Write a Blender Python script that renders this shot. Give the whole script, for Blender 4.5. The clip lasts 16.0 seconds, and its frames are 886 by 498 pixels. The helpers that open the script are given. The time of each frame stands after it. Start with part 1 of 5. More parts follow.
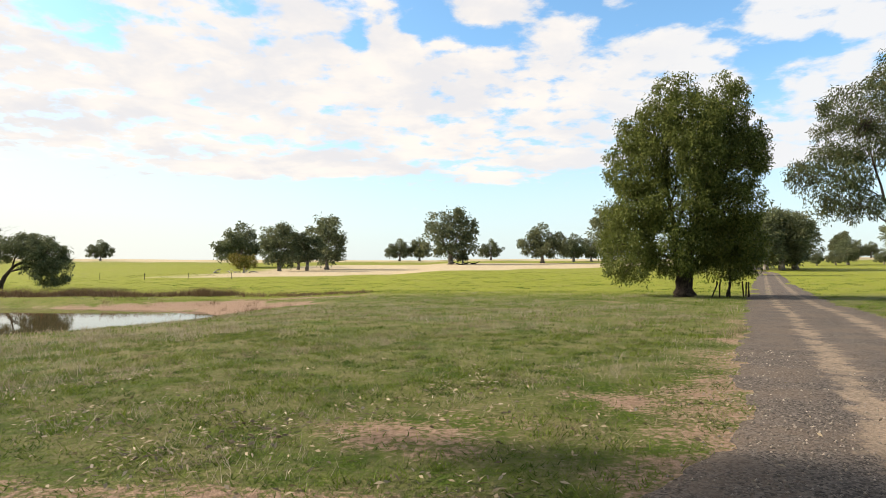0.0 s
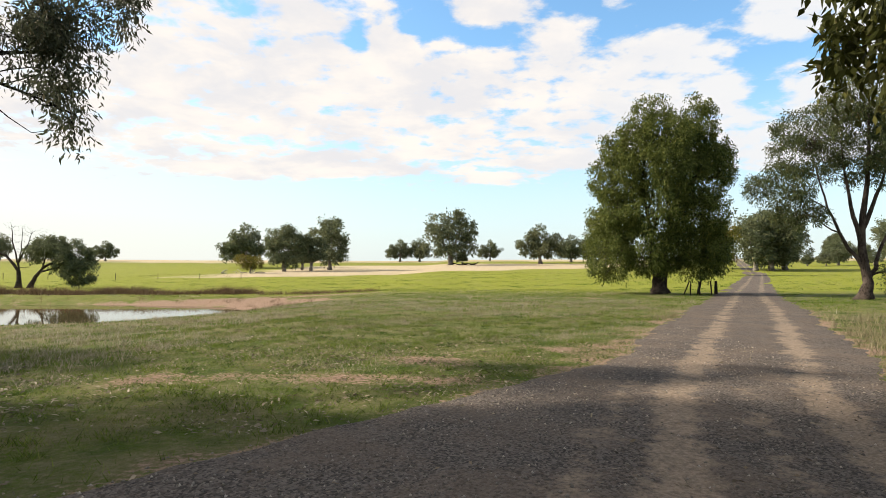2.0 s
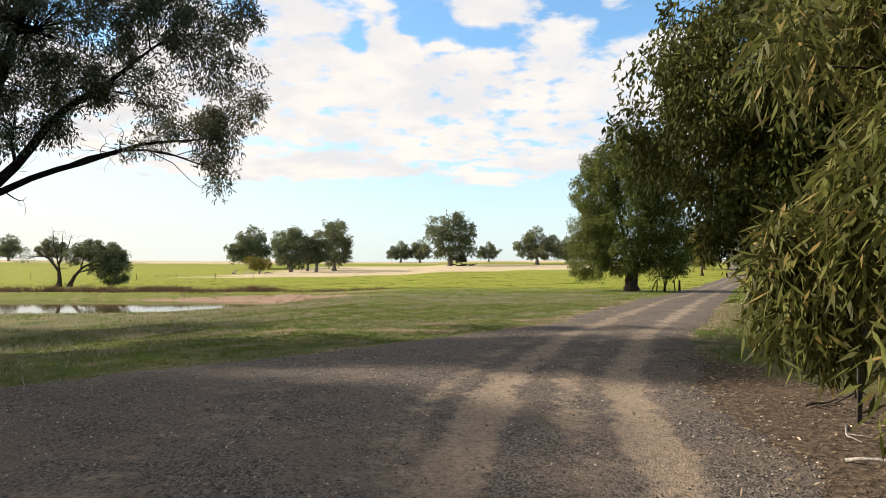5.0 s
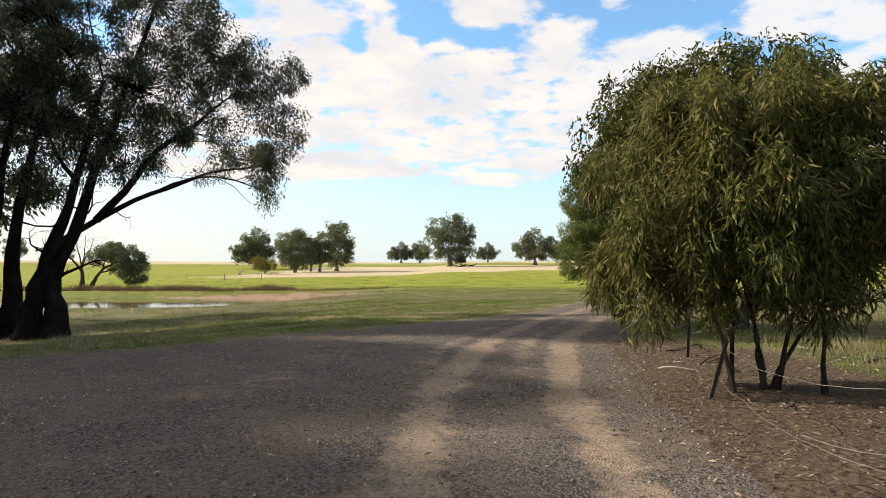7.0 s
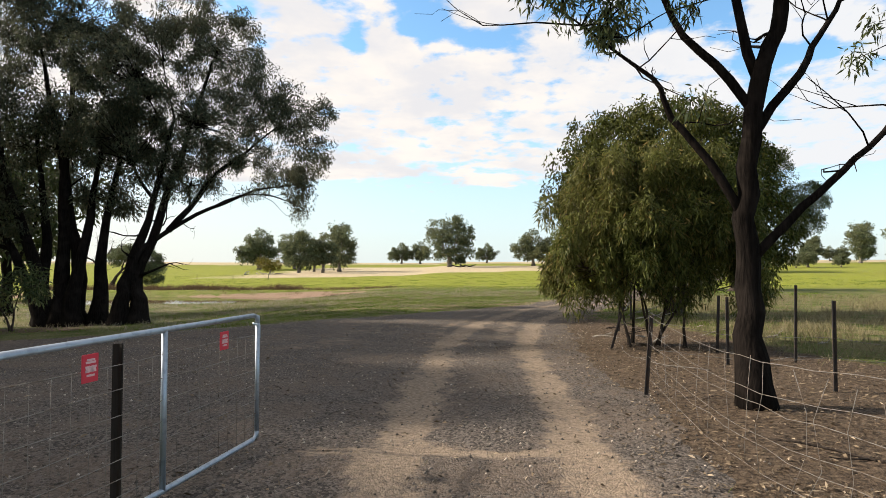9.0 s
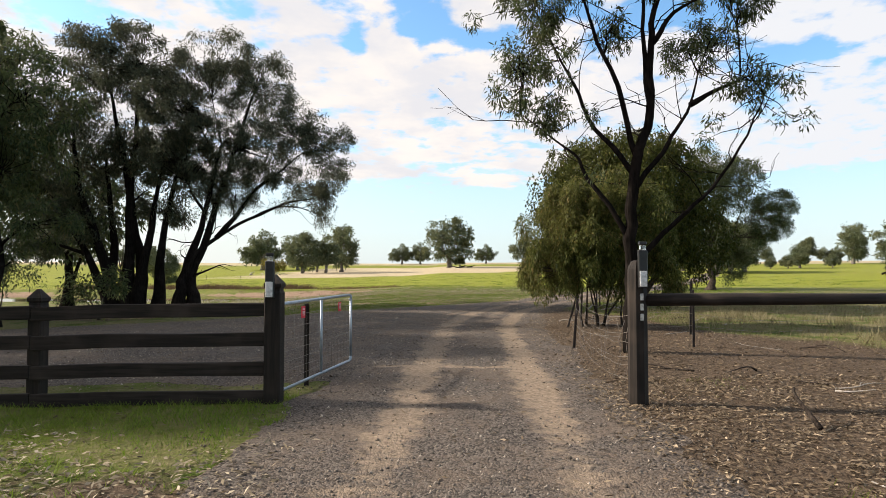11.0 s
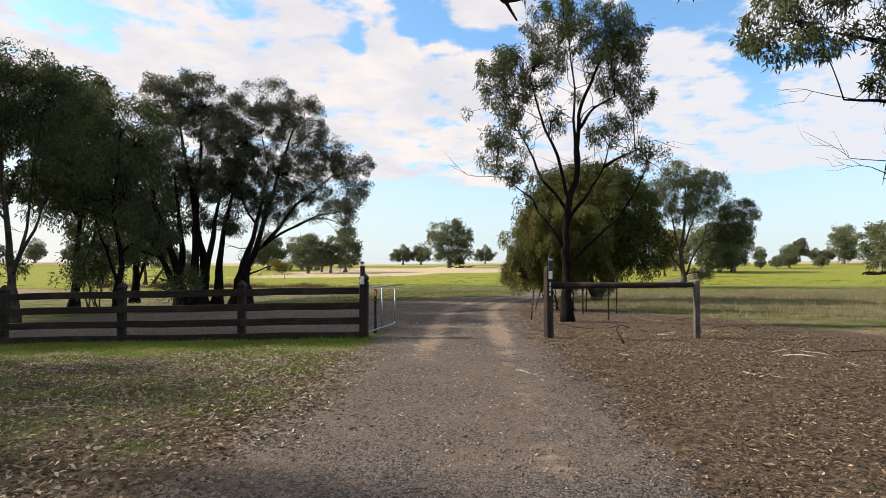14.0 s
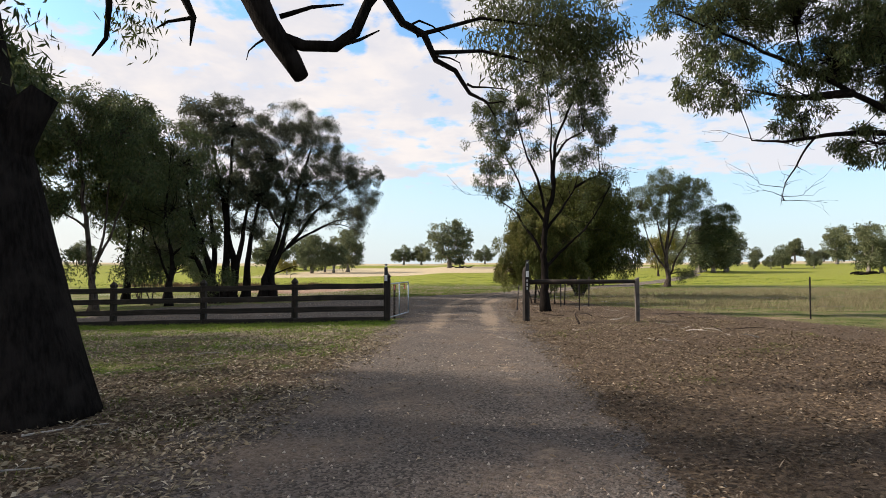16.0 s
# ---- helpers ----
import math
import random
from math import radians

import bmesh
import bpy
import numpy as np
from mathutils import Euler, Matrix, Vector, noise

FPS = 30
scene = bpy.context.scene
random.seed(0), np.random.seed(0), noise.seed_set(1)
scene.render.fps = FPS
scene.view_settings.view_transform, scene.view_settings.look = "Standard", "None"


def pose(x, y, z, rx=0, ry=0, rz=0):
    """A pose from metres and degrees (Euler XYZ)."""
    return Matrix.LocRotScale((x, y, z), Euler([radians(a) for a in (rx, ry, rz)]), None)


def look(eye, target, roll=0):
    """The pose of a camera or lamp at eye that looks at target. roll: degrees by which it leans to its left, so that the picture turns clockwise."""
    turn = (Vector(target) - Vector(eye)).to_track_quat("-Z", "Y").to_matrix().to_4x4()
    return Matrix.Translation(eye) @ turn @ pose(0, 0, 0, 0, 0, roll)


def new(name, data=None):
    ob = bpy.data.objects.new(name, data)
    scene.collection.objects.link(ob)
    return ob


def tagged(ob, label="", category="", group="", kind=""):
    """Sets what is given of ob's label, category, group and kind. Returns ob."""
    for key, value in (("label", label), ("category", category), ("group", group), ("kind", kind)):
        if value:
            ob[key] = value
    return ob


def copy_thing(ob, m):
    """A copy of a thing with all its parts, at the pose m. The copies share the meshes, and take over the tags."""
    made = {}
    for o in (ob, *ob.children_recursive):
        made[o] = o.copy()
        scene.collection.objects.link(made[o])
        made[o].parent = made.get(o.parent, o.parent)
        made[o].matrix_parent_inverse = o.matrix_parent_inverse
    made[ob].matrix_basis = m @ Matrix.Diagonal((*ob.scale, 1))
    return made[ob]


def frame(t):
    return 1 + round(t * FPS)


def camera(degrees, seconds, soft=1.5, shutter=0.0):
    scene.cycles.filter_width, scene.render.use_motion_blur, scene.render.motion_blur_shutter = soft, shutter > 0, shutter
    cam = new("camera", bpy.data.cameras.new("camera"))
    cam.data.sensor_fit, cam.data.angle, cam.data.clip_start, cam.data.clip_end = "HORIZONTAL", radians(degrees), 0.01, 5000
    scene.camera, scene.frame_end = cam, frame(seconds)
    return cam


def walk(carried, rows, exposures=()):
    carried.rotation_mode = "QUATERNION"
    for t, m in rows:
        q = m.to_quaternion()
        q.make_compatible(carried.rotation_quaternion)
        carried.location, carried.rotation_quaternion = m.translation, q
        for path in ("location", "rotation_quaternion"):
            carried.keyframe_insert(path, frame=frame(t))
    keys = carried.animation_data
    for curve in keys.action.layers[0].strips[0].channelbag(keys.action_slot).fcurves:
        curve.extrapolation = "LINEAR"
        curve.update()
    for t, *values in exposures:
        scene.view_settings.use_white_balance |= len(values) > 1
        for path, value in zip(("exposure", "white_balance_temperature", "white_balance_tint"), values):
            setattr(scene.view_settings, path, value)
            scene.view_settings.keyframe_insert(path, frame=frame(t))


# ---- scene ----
cam = camera(72.0, 16.0, soft=0.75)
# a level backward flight along -y, 2.4 m a second, at head height
FOCAL = 1079.0


def path_row(t):
    yaw = 1.62 - 0.25 * min(t / 12.0, 1.0)
    drop = 34.0 + 5.0 * min(t / 11.5, 1.0)
    return (t, pose(0, -2.4 * t, 1.6, 90 + math.degrees(math.atan(drop / FOCAL)), 0, yaw))


walk(cam, [path_row(t) for t in (0, 2, 4, 6, 8, 10, 11.5, 13, 14.5, 16)],
     [(0, 0.86, 6950, 13), (8, 0.86, 6920, 13), (12, 0.85, 6800, 15), (14.5, 0.76, 6700, 16), (16, 0.76, 6680, 16)])

# ---- light ----
SUN_EL, SUN_AZ = radians(30), radians(-82)      # azimuth from +y, clockwise
SUN_DIR = Vector((math.sin(SUN_AZ) * math.cos(SUN_EL), math.cos(SUN_AZ) * math.cos(SUN_EL), math.sin(SUN_EL)))


class Nodes:
    """Short-hand for building a node tree."""

    def __init__(self, tree):
        self.t = tree

    def add(self, kind, **kw):
        n = self.t.nodes.new(kind)
        for k, v in kw.items():
            if k == "op":
                n.operation = v
            elif k == "blend":
                n.blend_type = v
            elif k == "attr":
                n.attribute_name = v
        return n

    def link(self, a, b):
        self.t.links.new(a, b)

    def put(self, sock, v):
        if isinstance(v, bpy.types.NodeSocket):
            self.link(v, sock)
        else:
            sock.default_value = v

    def math(self, op, a, b=0.0, clamp=False):
        n = self.add("ShaderNodeMath", op=op)
        n.use_clamp = clamp
        self.put(n.inputs[0], a)
        self.put(n.inputs[1], b)
        return n.outputs[0]

    def mix(self, fac, a, b, blend="MIX"):
        n = self.add("ShaderNodeMixRGB", blend=blend)
        self.put(n.inputs[0], fac)
        self.put(n.inputs[1], a if isinstance(a, bpy.types.NodeSocket) else (*a, 1))
        self.put(n.inputs[2], b if isinstance(b, bpy.types.NodeSocket) else (*b, 1))
        return n.outputs[0]

    def noise(self, scale, detail=4, rough=0.55, vec=None, dist=0.0):
        n = self.add("ShaderNodeTexNoise")
        n.inputs["Scale"].default_value, n.inputs["Detail"].default_value = scale, detail
        n.inputs["Roughness"].default_value, n.inputs["Distortion"].default_value = rough, dist
        if vec is not None:
            self.link(vec, n.inputs["Vector"])
        return n.outputs["Fac"]

    def voronoi(self, scale, vec=None):
        n = self.add("ShaderNodeTexVoronoi")
        n.inputs["Scale"].default_value = scale
        if vec is not None:
            self.link(vec, n.inputs["Vector"])
        return n

    def step(self, v, lo, hi):
        n = self.add("ShaderNodeMapRange")
        n.interpolation_type = "SMOOTHSTEP"
        self.put(n.inputs["Value"], v)
        n.inputs["From Min"].default_value, n.inputs["From Max"].default_value = lo, hi
        return n.outputs["Result"]

    def pos(self):
        return self.add("ShaderNodeNewGeometry").outputs["Position"]

    def bump(self, height, strength=0.5, distance=0.02):
        n = self.add("ShaderNodeBump")
        n.inputs["Strength"].default_value, n.inputs["Distance"].default_value = strength, distance
        self.link(height, n.inputs["Height"])
        return n.outputs["Normal"]


world = bpy.data.worlds.new("sky")
scene.world = world
world.use_nodes = True
W = Nodes(world.node_tree)
world.node_tree.nodes.clear()
sky = W.add("ShaderNodeTexSky")
sky.sky_type, sky.sun_disc = "NISHITA", False
sky.sun_elevation, sky.sun_rotation = SUN_EL, SUN_AZ
sky.air_density, sky.dust_density, sky.ozone_density = 1.0, 1.2, 1.5
d = W.add("ShaderNodeTexCoord").outputs["Generated"]
sep = W.add("ShaderNodeSeparateXYZ")
W.link(d, sep.inputs[0])
zc = W.math("ADD", W.math("MAXIMUM", sep.outputs[2], 0.0), 0.17)
flat = W.add("ShaderNodeCombineXYZ")
W.put(flat.inputs[0], W.math("DIVIDE", sep.outputs[0], zc))
W.put(flat.inputs[1], W.math("DIVIDE", sep.outputs[1], zc))
big = W.noise(0.95, 3, 0.5, flat.outputs[0])
fine = W.noise(8.2, 8, 0.56, flat.outputs[0], 0.1)
cover = W.math("ADD", W.math("MULTIPLY", W.math("SUBTRACT", big, 0.5), 0.35), W.math("MULTIPLY", W.math("SUBTRACT", fine, 0.5), 2.1))
# more cloud towards the sun, a clear band above the horizon
west = W.step(W.math("MULTIPLY", sep.outputs[0], -1.0), -0.55, 0.35)
cover = W.math("ADD", cover, W.math("ADD", 0.03, W.math("MULTIPLY", west, 0.13)))
cover = W.math("SUBTRACT", cover, W.math("MULTIPLY", W.math("SUBTRACT", 1.0, W.step(sep.outputs[2], 0.105, 0.185)), 0.75))


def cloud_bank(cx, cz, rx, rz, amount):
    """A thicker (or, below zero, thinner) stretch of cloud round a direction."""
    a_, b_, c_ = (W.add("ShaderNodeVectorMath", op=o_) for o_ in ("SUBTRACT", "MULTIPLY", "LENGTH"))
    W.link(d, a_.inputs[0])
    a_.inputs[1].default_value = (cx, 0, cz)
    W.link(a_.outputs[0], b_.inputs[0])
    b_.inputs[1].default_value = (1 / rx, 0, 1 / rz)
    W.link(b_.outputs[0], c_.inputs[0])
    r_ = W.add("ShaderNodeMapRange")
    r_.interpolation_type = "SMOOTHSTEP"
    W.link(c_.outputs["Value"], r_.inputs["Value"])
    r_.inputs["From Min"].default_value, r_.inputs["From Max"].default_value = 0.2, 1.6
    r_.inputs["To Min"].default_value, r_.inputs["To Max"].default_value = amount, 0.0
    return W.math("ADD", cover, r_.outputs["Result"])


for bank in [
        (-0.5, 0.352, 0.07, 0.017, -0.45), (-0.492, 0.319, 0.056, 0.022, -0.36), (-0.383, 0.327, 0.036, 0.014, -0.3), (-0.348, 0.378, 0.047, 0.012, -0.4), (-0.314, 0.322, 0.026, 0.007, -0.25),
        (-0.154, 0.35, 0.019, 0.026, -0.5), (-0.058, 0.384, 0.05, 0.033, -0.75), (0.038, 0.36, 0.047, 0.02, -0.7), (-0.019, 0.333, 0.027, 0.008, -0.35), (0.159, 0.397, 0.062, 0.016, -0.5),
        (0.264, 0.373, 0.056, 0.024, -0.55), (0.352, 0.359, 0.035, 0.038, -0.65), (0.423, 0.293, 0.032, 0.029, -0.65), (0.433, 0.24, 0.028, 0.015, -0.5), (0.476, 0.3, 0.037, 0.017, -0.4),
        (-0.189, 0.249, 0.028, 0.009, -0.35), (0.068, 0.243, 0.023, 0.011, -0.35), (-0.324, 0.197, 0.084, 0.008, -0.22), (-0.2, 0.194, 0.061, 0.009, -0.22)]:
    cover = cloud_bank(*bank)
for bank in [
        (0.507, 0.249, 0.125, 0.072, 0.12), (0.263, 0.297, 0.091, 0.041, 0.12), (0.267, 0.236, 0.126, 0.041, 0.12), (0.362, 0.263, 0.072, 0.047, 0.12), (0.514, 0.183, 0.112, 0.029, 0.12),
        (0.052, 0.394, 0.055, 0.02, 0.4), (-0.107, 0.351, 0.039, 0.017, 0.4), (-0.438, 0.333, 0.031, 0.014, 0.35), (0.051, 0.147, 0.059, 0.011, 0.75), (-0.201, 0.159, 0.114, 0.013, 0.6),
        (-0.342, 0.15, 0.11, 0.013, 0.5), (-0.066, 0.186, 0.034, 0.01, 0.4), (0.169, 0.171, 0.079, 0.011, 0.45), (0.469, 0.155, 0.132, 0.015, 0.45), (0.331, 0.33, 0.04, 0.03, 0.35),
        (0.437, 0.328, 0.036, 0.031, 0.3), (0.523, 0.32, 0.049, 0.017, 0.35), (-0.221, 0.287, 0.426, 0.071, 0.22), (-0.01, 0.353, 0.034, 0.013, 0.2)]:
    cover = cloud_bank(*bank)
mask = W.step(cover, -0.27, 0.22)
ahead = W.step(W.math("SUBTRACT", sep.outputs[1], W.math("MULTIPLY", sep.outputs[0], 0.8)), -0.7, 0.5)
shade = W.noise(2.6, 5, 0.6, flat.outputs[0], 0.2)
cloud_col = W.mix(W.step(shade, 0.35, 0.65), (0.45, 0.47, 0.50), (0.56, 0.55, 0.53))
cloud_col = W.mix(ahead, (0.40, 0.40, 0.41), cloud_col)
cloud_col = W.mix(W.step(sep.outputs[0], 0.02, 0.5), cloud_col, (0.475, 0.51, 0.545))
blue = W.mix(1.0, sky.outputs[0], (0.098, 0.142, 0.158), "MULTIPLY")
haze = W.math("MULTIPLY", W.math("SUBTRACT", 1.0, W.step(sep.outputs[2], -0.02, 0.32)), 0.85)
blue = W.mix(W.math("MULTIPLY", haze, W.math("ADD", 0.35, W.math("MULTIPLY", ahead, 0.65))), blue, (0.45, 0.52, 0.55))
glow = W.math("MULTIPLY", W.math("SUBTRACT", 1.0, W.step(sep.outputs[2], 0.0, 0.35)), W.step(W.math("MULTIPLY", sep.outputs[0], -1.0), -0.1, 0.7))
blue = W.mix(W.math("MULTIPLY", glow, 0.8), blue, (0.53, 0.54, 0.51))
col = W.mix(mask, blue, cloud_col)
bg = W.add("ShaderNodeBackground")
W.link(col, bg.inputs[0])
bg.inputs[1].default_value = 1.0
out = W.add("ShaderNodeOutputWorld")
W.link(bg.outputs[0], out.inputs[0])

sun = new("sun", bpy.data.lights.new("sun", "SUN"))
sun.data.energy, sun.data.angle, sun.data.color = 5.0, radians(2.5), (1.0, 0.93, 0.80)
sun.matrix_world = look(SUN_DIR * 60, (0, 0, 0))


# ---- materials ----
def material(name, rough=0.8, spec=0.3):
    m = bpy.data.materials.new(name)
    m.use_nodes = True
    n = Nodes(m.node_tree)
    b = m.node_tree.nodes["Principled BSDF"]
    b.inputs["Roughness"].default_value = rough
    b.inputs["Specular IOR Level"].default_value = spec
    return m, n, b


def leaf_material(name, dark, light, tip, gloss=0.6, through_light=0.3):
    m, n, b = material(name, gloss, 0.11)
    rnd = n.add("ShaderNodeNewGeometry").outputs["Random Per Island"]
    c = n.mix(n.step(rnd, 0.0, 0.8), dark, light)
    c = n.mix(n.step(rnd, 0.86, 1.0), c, tip)
    c = n.mix(n.math("MULTIPLY", n.step(n.noise(0.7, 2), 0.35, 0.7), 0.35), c, tip)
    n.link(c, b.inputs["Base Color"])
    tr = n.add("ShaderNodeBsdfTranslucent")
    n.link(n.mix(0.5, c, light), tr.inputs["Color"])
    mx = n.add("ShaderNodeMixShader")
    mx.inputs[0].default_value = through_light
    n.link(b.outputs[0], mx.inputs[1])
    n.link(tr.outputs[0], mx.inputs[2])
    n.link(mx.outputs[0], m.node_tree.nodes["Material Output"].inputs[0])
    return m


LEAF_GUM = leaf_material("gum_leaf", (0.024, 0.038, 0.02), (0.076, 0.10, 0.038), (0.125, 0.11, 0.046))
LEAF_GREY = leaf_material("grey_gum_leaf", (0.027, 0.037, 0.025), (0.08, 0.092, 0.056), (0.125, 0.10, 0.06))
LEAF_BIG = leaf_material("dense_gum_leaf", (0.032, 0.050, 0.013), (0.115, 0.14, 0.033), (0.165, 0.16, 0.042))
LEAF_BUSH = leaf_material("weeping_leaf", (0.019, 0.031, 0.009), (0.118, 0.135, 0.036), (0.235, 0.165, 0.06), 0.5, 0.38)
LEAF_DOME = leaf_material("dome_leaf", (0.018, 0.028, 0.007), (0.068, 0.082, 0.017), (0.11, 0.092, 0.024), 0.6, 0.2)
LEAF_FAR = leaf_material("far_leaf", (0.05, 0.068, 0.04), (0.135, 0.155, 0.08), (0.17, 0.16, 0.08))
LEAF_GOLD = leaf_material("gold_leaf", (0.07, 0.08, 0.015), (0.16, 0.15, 0.03), (0.30, 0.17, 0.04))


def bark_material(name, dark, light, scale=6.0):
    m, n, b = material(name, 0.95, 0.02)
    p = n.pos()
    st = n.add("ShaderNodeMapping")
    st.inputs["Scale"].default_value = (1, 1, 0.12)
    n.link(p, st.inputs["Vector"])
    f = n.noise(scale * 4, 6, 0.65, st.outputs[0])
    g = n.noise(scale * 0.4, 3, 0.5, p)
    c = n.mix(n.step(f, 0.3, 0.72), dark, light)
    c = n.mix(n.math("MULTIPLY", n.step(g, 0.45, 0.7), 0.6), c, [v * 1.5 for v in light])
    n.link(c, b.inputs["Base Color"])
    n.link(n.bump(f, 0.9, 0.04), b.inputs["Normal"])
    return m


BARK_DARK = bark_material("dark_bark", (0.018, 0.014, 0.012), (0.075, 0.06, 0.05))
# dark bark taken darker still: the trunks' shade is in its colour
BARK_SHADED = bark_material("shaded_dark_bark", (0.0055, 0.0048, 0.0044), (0.017, 0.0138, 0.0122))
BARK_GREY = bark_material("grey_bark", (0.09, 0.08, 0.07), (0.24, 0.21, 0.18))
BARK_DEAD = bark_material("dead_wood", (0.16, 0.14, 0.12), (0.36, 0.33, 0.30))


def timber_material(name, dark, light, axis):
    m, n, b = material(name, 0.75, 0.25)
    p = n.pos()
    st = n.add("ShaderNodeMapping")
    st.inputs["Scale"].default_value = axis
    n.link(p, st.inputs["Vector"])
    f = n.noise(26, 5, 0.6, st.outputs[0])
    g = n.noise(2.2, 3, 0.5, p)
    rnd = n.add("ShaderNodeObjectInfo").outputs["Random"]
    c = n.mix(n.step(f, 0.3, 0.75), dark, light)
    c = n.mix(n.math("MULTIPLY", n.step(g, 0.5, 0.75), 0.55), c, [v * 1.7 for v in light])
    c = n.mix(n.math("MULTIPLY", rnd, 0.3), c, dark)
    n.link(c, b.inputs["Base Color"])
    n.link(n.bump(f, 0.5, 0.01), b.inputs["Normal"])
    return m


TIMBER_RAIL = timber_material("stained_rail", (0.009, 0.0065, 0.0055), (0.034, 0.025, 0.020), (0.05, 1, 1))
TIMBER_POST = timber_material("stained_post", (0.009, 0.0065, 0.0055), (0.030, 0.022, 0.017), (1, 1, 0.05))
TIMBER_GREY = timber_material("weathered_post", (0.04, 0.034, 0.03), (0.115, 0.10, 0.088), (1, 1, 0.05))


def plain_material(name, colour, rough, metal=0.0, wear=None, scale=30, spec=0.4):
    m, n, b = material(name, rough, spec)
    b.inputs["Metallic"].default_value = metal
    f = n.noise(scale, 4, 0.6, n.pos())
    n.link(n.mix(n.step(f, 0.42, 0.72), colour, wear or [v * 0.6 for v in colour]), b.inputs["Base Color"])
    return m


GALV = plain_material("galvanised_steel", (0.38, 0.43, 0.49), 0.48, 0.75, (0.28, 0.32, 0.37), 18)
WIRE = plain_material("fence_wire", (0.19, 0.175, 0.16), 0.65, 0.3, (0.12, 0.085, 0.06), 12)
PICKET = plain_material("black_steel_picket", (0.022, 0.018, 0.017), 0.7, 0.0, (0.05, 0.03, 0.02), 20)
SIGN_RED = plain_material("red_plastic", (0.62, 0.035, 0.06), 0.5, 0.0, (0.55, 0.05, 0.07), 8)
SIGN_INK = plain_material("pale_ink", (0.72, 0.45, 0.45), 0.6)
LAMP_BLACK = plain_material("black_plastic", (0.016, 0.016, 0.017), 0.4)
LAMP_LENS = plain_material("white_lens", (0.62, 0.62, 0.62), 0.35)
NUMBER_WHITE = plain_material("white_enamel", (0.5, 0.5, 0.48), 0.5)
m_glass, n_glass, b_glass = material("clear_plastic", 0.08, 0.5)
b_glass.inputs["Base Color"].default_value = (0.85, 0.88, 0.9, 1)
b_glass.inputs["Transmission Weight"].default_value = 0.85
CLEAR = m_glass


def blade_material(name, a, b_col, c_col, through_light=0.3):
    return leaf_material(name, a, b_col, c_col, 0.6, through_light)


GRASS = blade_material("green_grass", (0.022, 0.045, 0.006), (0.125, 0.19, 0.02), (0.23, 0.22, 0.06))
GRASS_DARK = blade_material("tussock_grass", (0.014, 0.032, 0.005), (0.055, 0.105, 0.012), (0.11, 0.15, 0.03))
GRASS_LUSH = blade_material("lush_grass", (0.05, 0.10, 0.010), (0.15, 0.235, 0.025), (0.24, 0.26, 0.06))
GRASS_DRY = blade_material("dry_grass", (0.18, 0.15, 0.10), (0.35, 0.30, 0.22), (0.46, 0.41, 0.33))
GRASS_STRAW = blade_material("straw_grass", (0.10, 0.085, 0.045), (0.21, 0.18, 0.10), (0.31, 0.27, 0.17))
REED = blade_material("brown_reed", (0.06, 0.038, 0.02), (0.145, 0.09, 0.048), (0.22, 0.15, 0.08), 0.15)
LITTER = blade_material("fallen_leaf", (0.02, 0.014, 0.009), (0.135, 0.097, 0.062), (0.38, 0.30, 0.21), 0.1)
LITTER_PALE = blade_material("bleached_leaf", (0.04, 0.03, 0.02), (0.25, 0.20, 0.13), (0.46, 0.395, 0.29), 0.1)
GRAVEL = leaf_material("gravel_stone", (0.04, 0.035, 0.031), (0.185, 0.158, 0.135), (0.42, 0.36, 0.30), 0.85, 0.0)

# ground: zones held in the attributes litter, dry, dirt, pale
m_ground, n, b = material("paddock_ground", 0.95, 0.1)
p = n.pos()
at = {k: n.add("ShaderNodeAttribute", attr=k).outputs["Fac"] for k in ("litter", "dry", "dirt", "pale", "lush")}
n_big, n_mid, n_fine = n.noise(0.09, 4, 0.55, p), n.noise(0.9, 5, 0.6, p), n.noise(14, 5, 0.65, p)
n_tiny = n.noise(60, 3, 0.6, p)
green = n.mix(n.step(n_mid, 0.3, 0.7), (0.048, 0.082, 0.008), (0.108, 0.15, 0.016))
green = n.mix(n.math("MULTIPLY", n.step(n_fine, 0.4, 0.65), 0.75), green, (0.04, 0.06, 0.010))
green = n.mix(n.math("MULTIPLY", n.step(n.noise(0.35, 4, 0.6, p), 0.52, 0.66), 0.45), green, (0.05, 0.085, 0.012))
green = n.mix(n.math("MULTIPLY", at["lush"], n.math("ADD", 0.55, n.math("MULTIPLY", n_mid, 0.4))), green, (0.26, 0.275, 0.03))
mott = n.noise(0.22, 5, 0.65, p)
green = n.mix(n.math("MULTIPLY", n.step(mott, 0.5, 0.68), 0.5), green, (0.24, 0.21, 0.075))
green = n.mix(n.math("MULTIPLY", n.step(n.noise(1.7, 4, 0.7, p), 0.52, 0.7), 0.45), green, (0.075, 0.11, 0.014))
tex = n.noise(0.6, 9, 0.78, p)
green = n.mix(n.math("MULTIPLY", n.step(tex, 0.5, 0.62), 0.6), green, (0.10, 0.135, 0.014))
thatch = n.noise(5.5, 6, 0.75, p)
green = n.mix(n.math("MULTIPLY", n.step(thatch, 0.5, 0.64), 0.5), green, (0.04, 0.066, 0.009))
green = n.mix(n.math("MULTIPLY", n.step(n.noise(9.0, 5, 0.75, p), 0.54, 0.68), 0.42), green, (0.235, 0.19, 0.10))
drycol = n.mix(n.step(n_fine, 0.3, 0.7), (0.12, 0.10, 0.05), (0.24, 0.20, 0.115))
dryf = n.math("MULTIPLY", at["dry"], n.step(n.math("ADD", n_mid, n.math("MULTIPLY", n_fine, 0.35)), 0.5, 0.8))
c = n.mix(dryf, green, drycol)
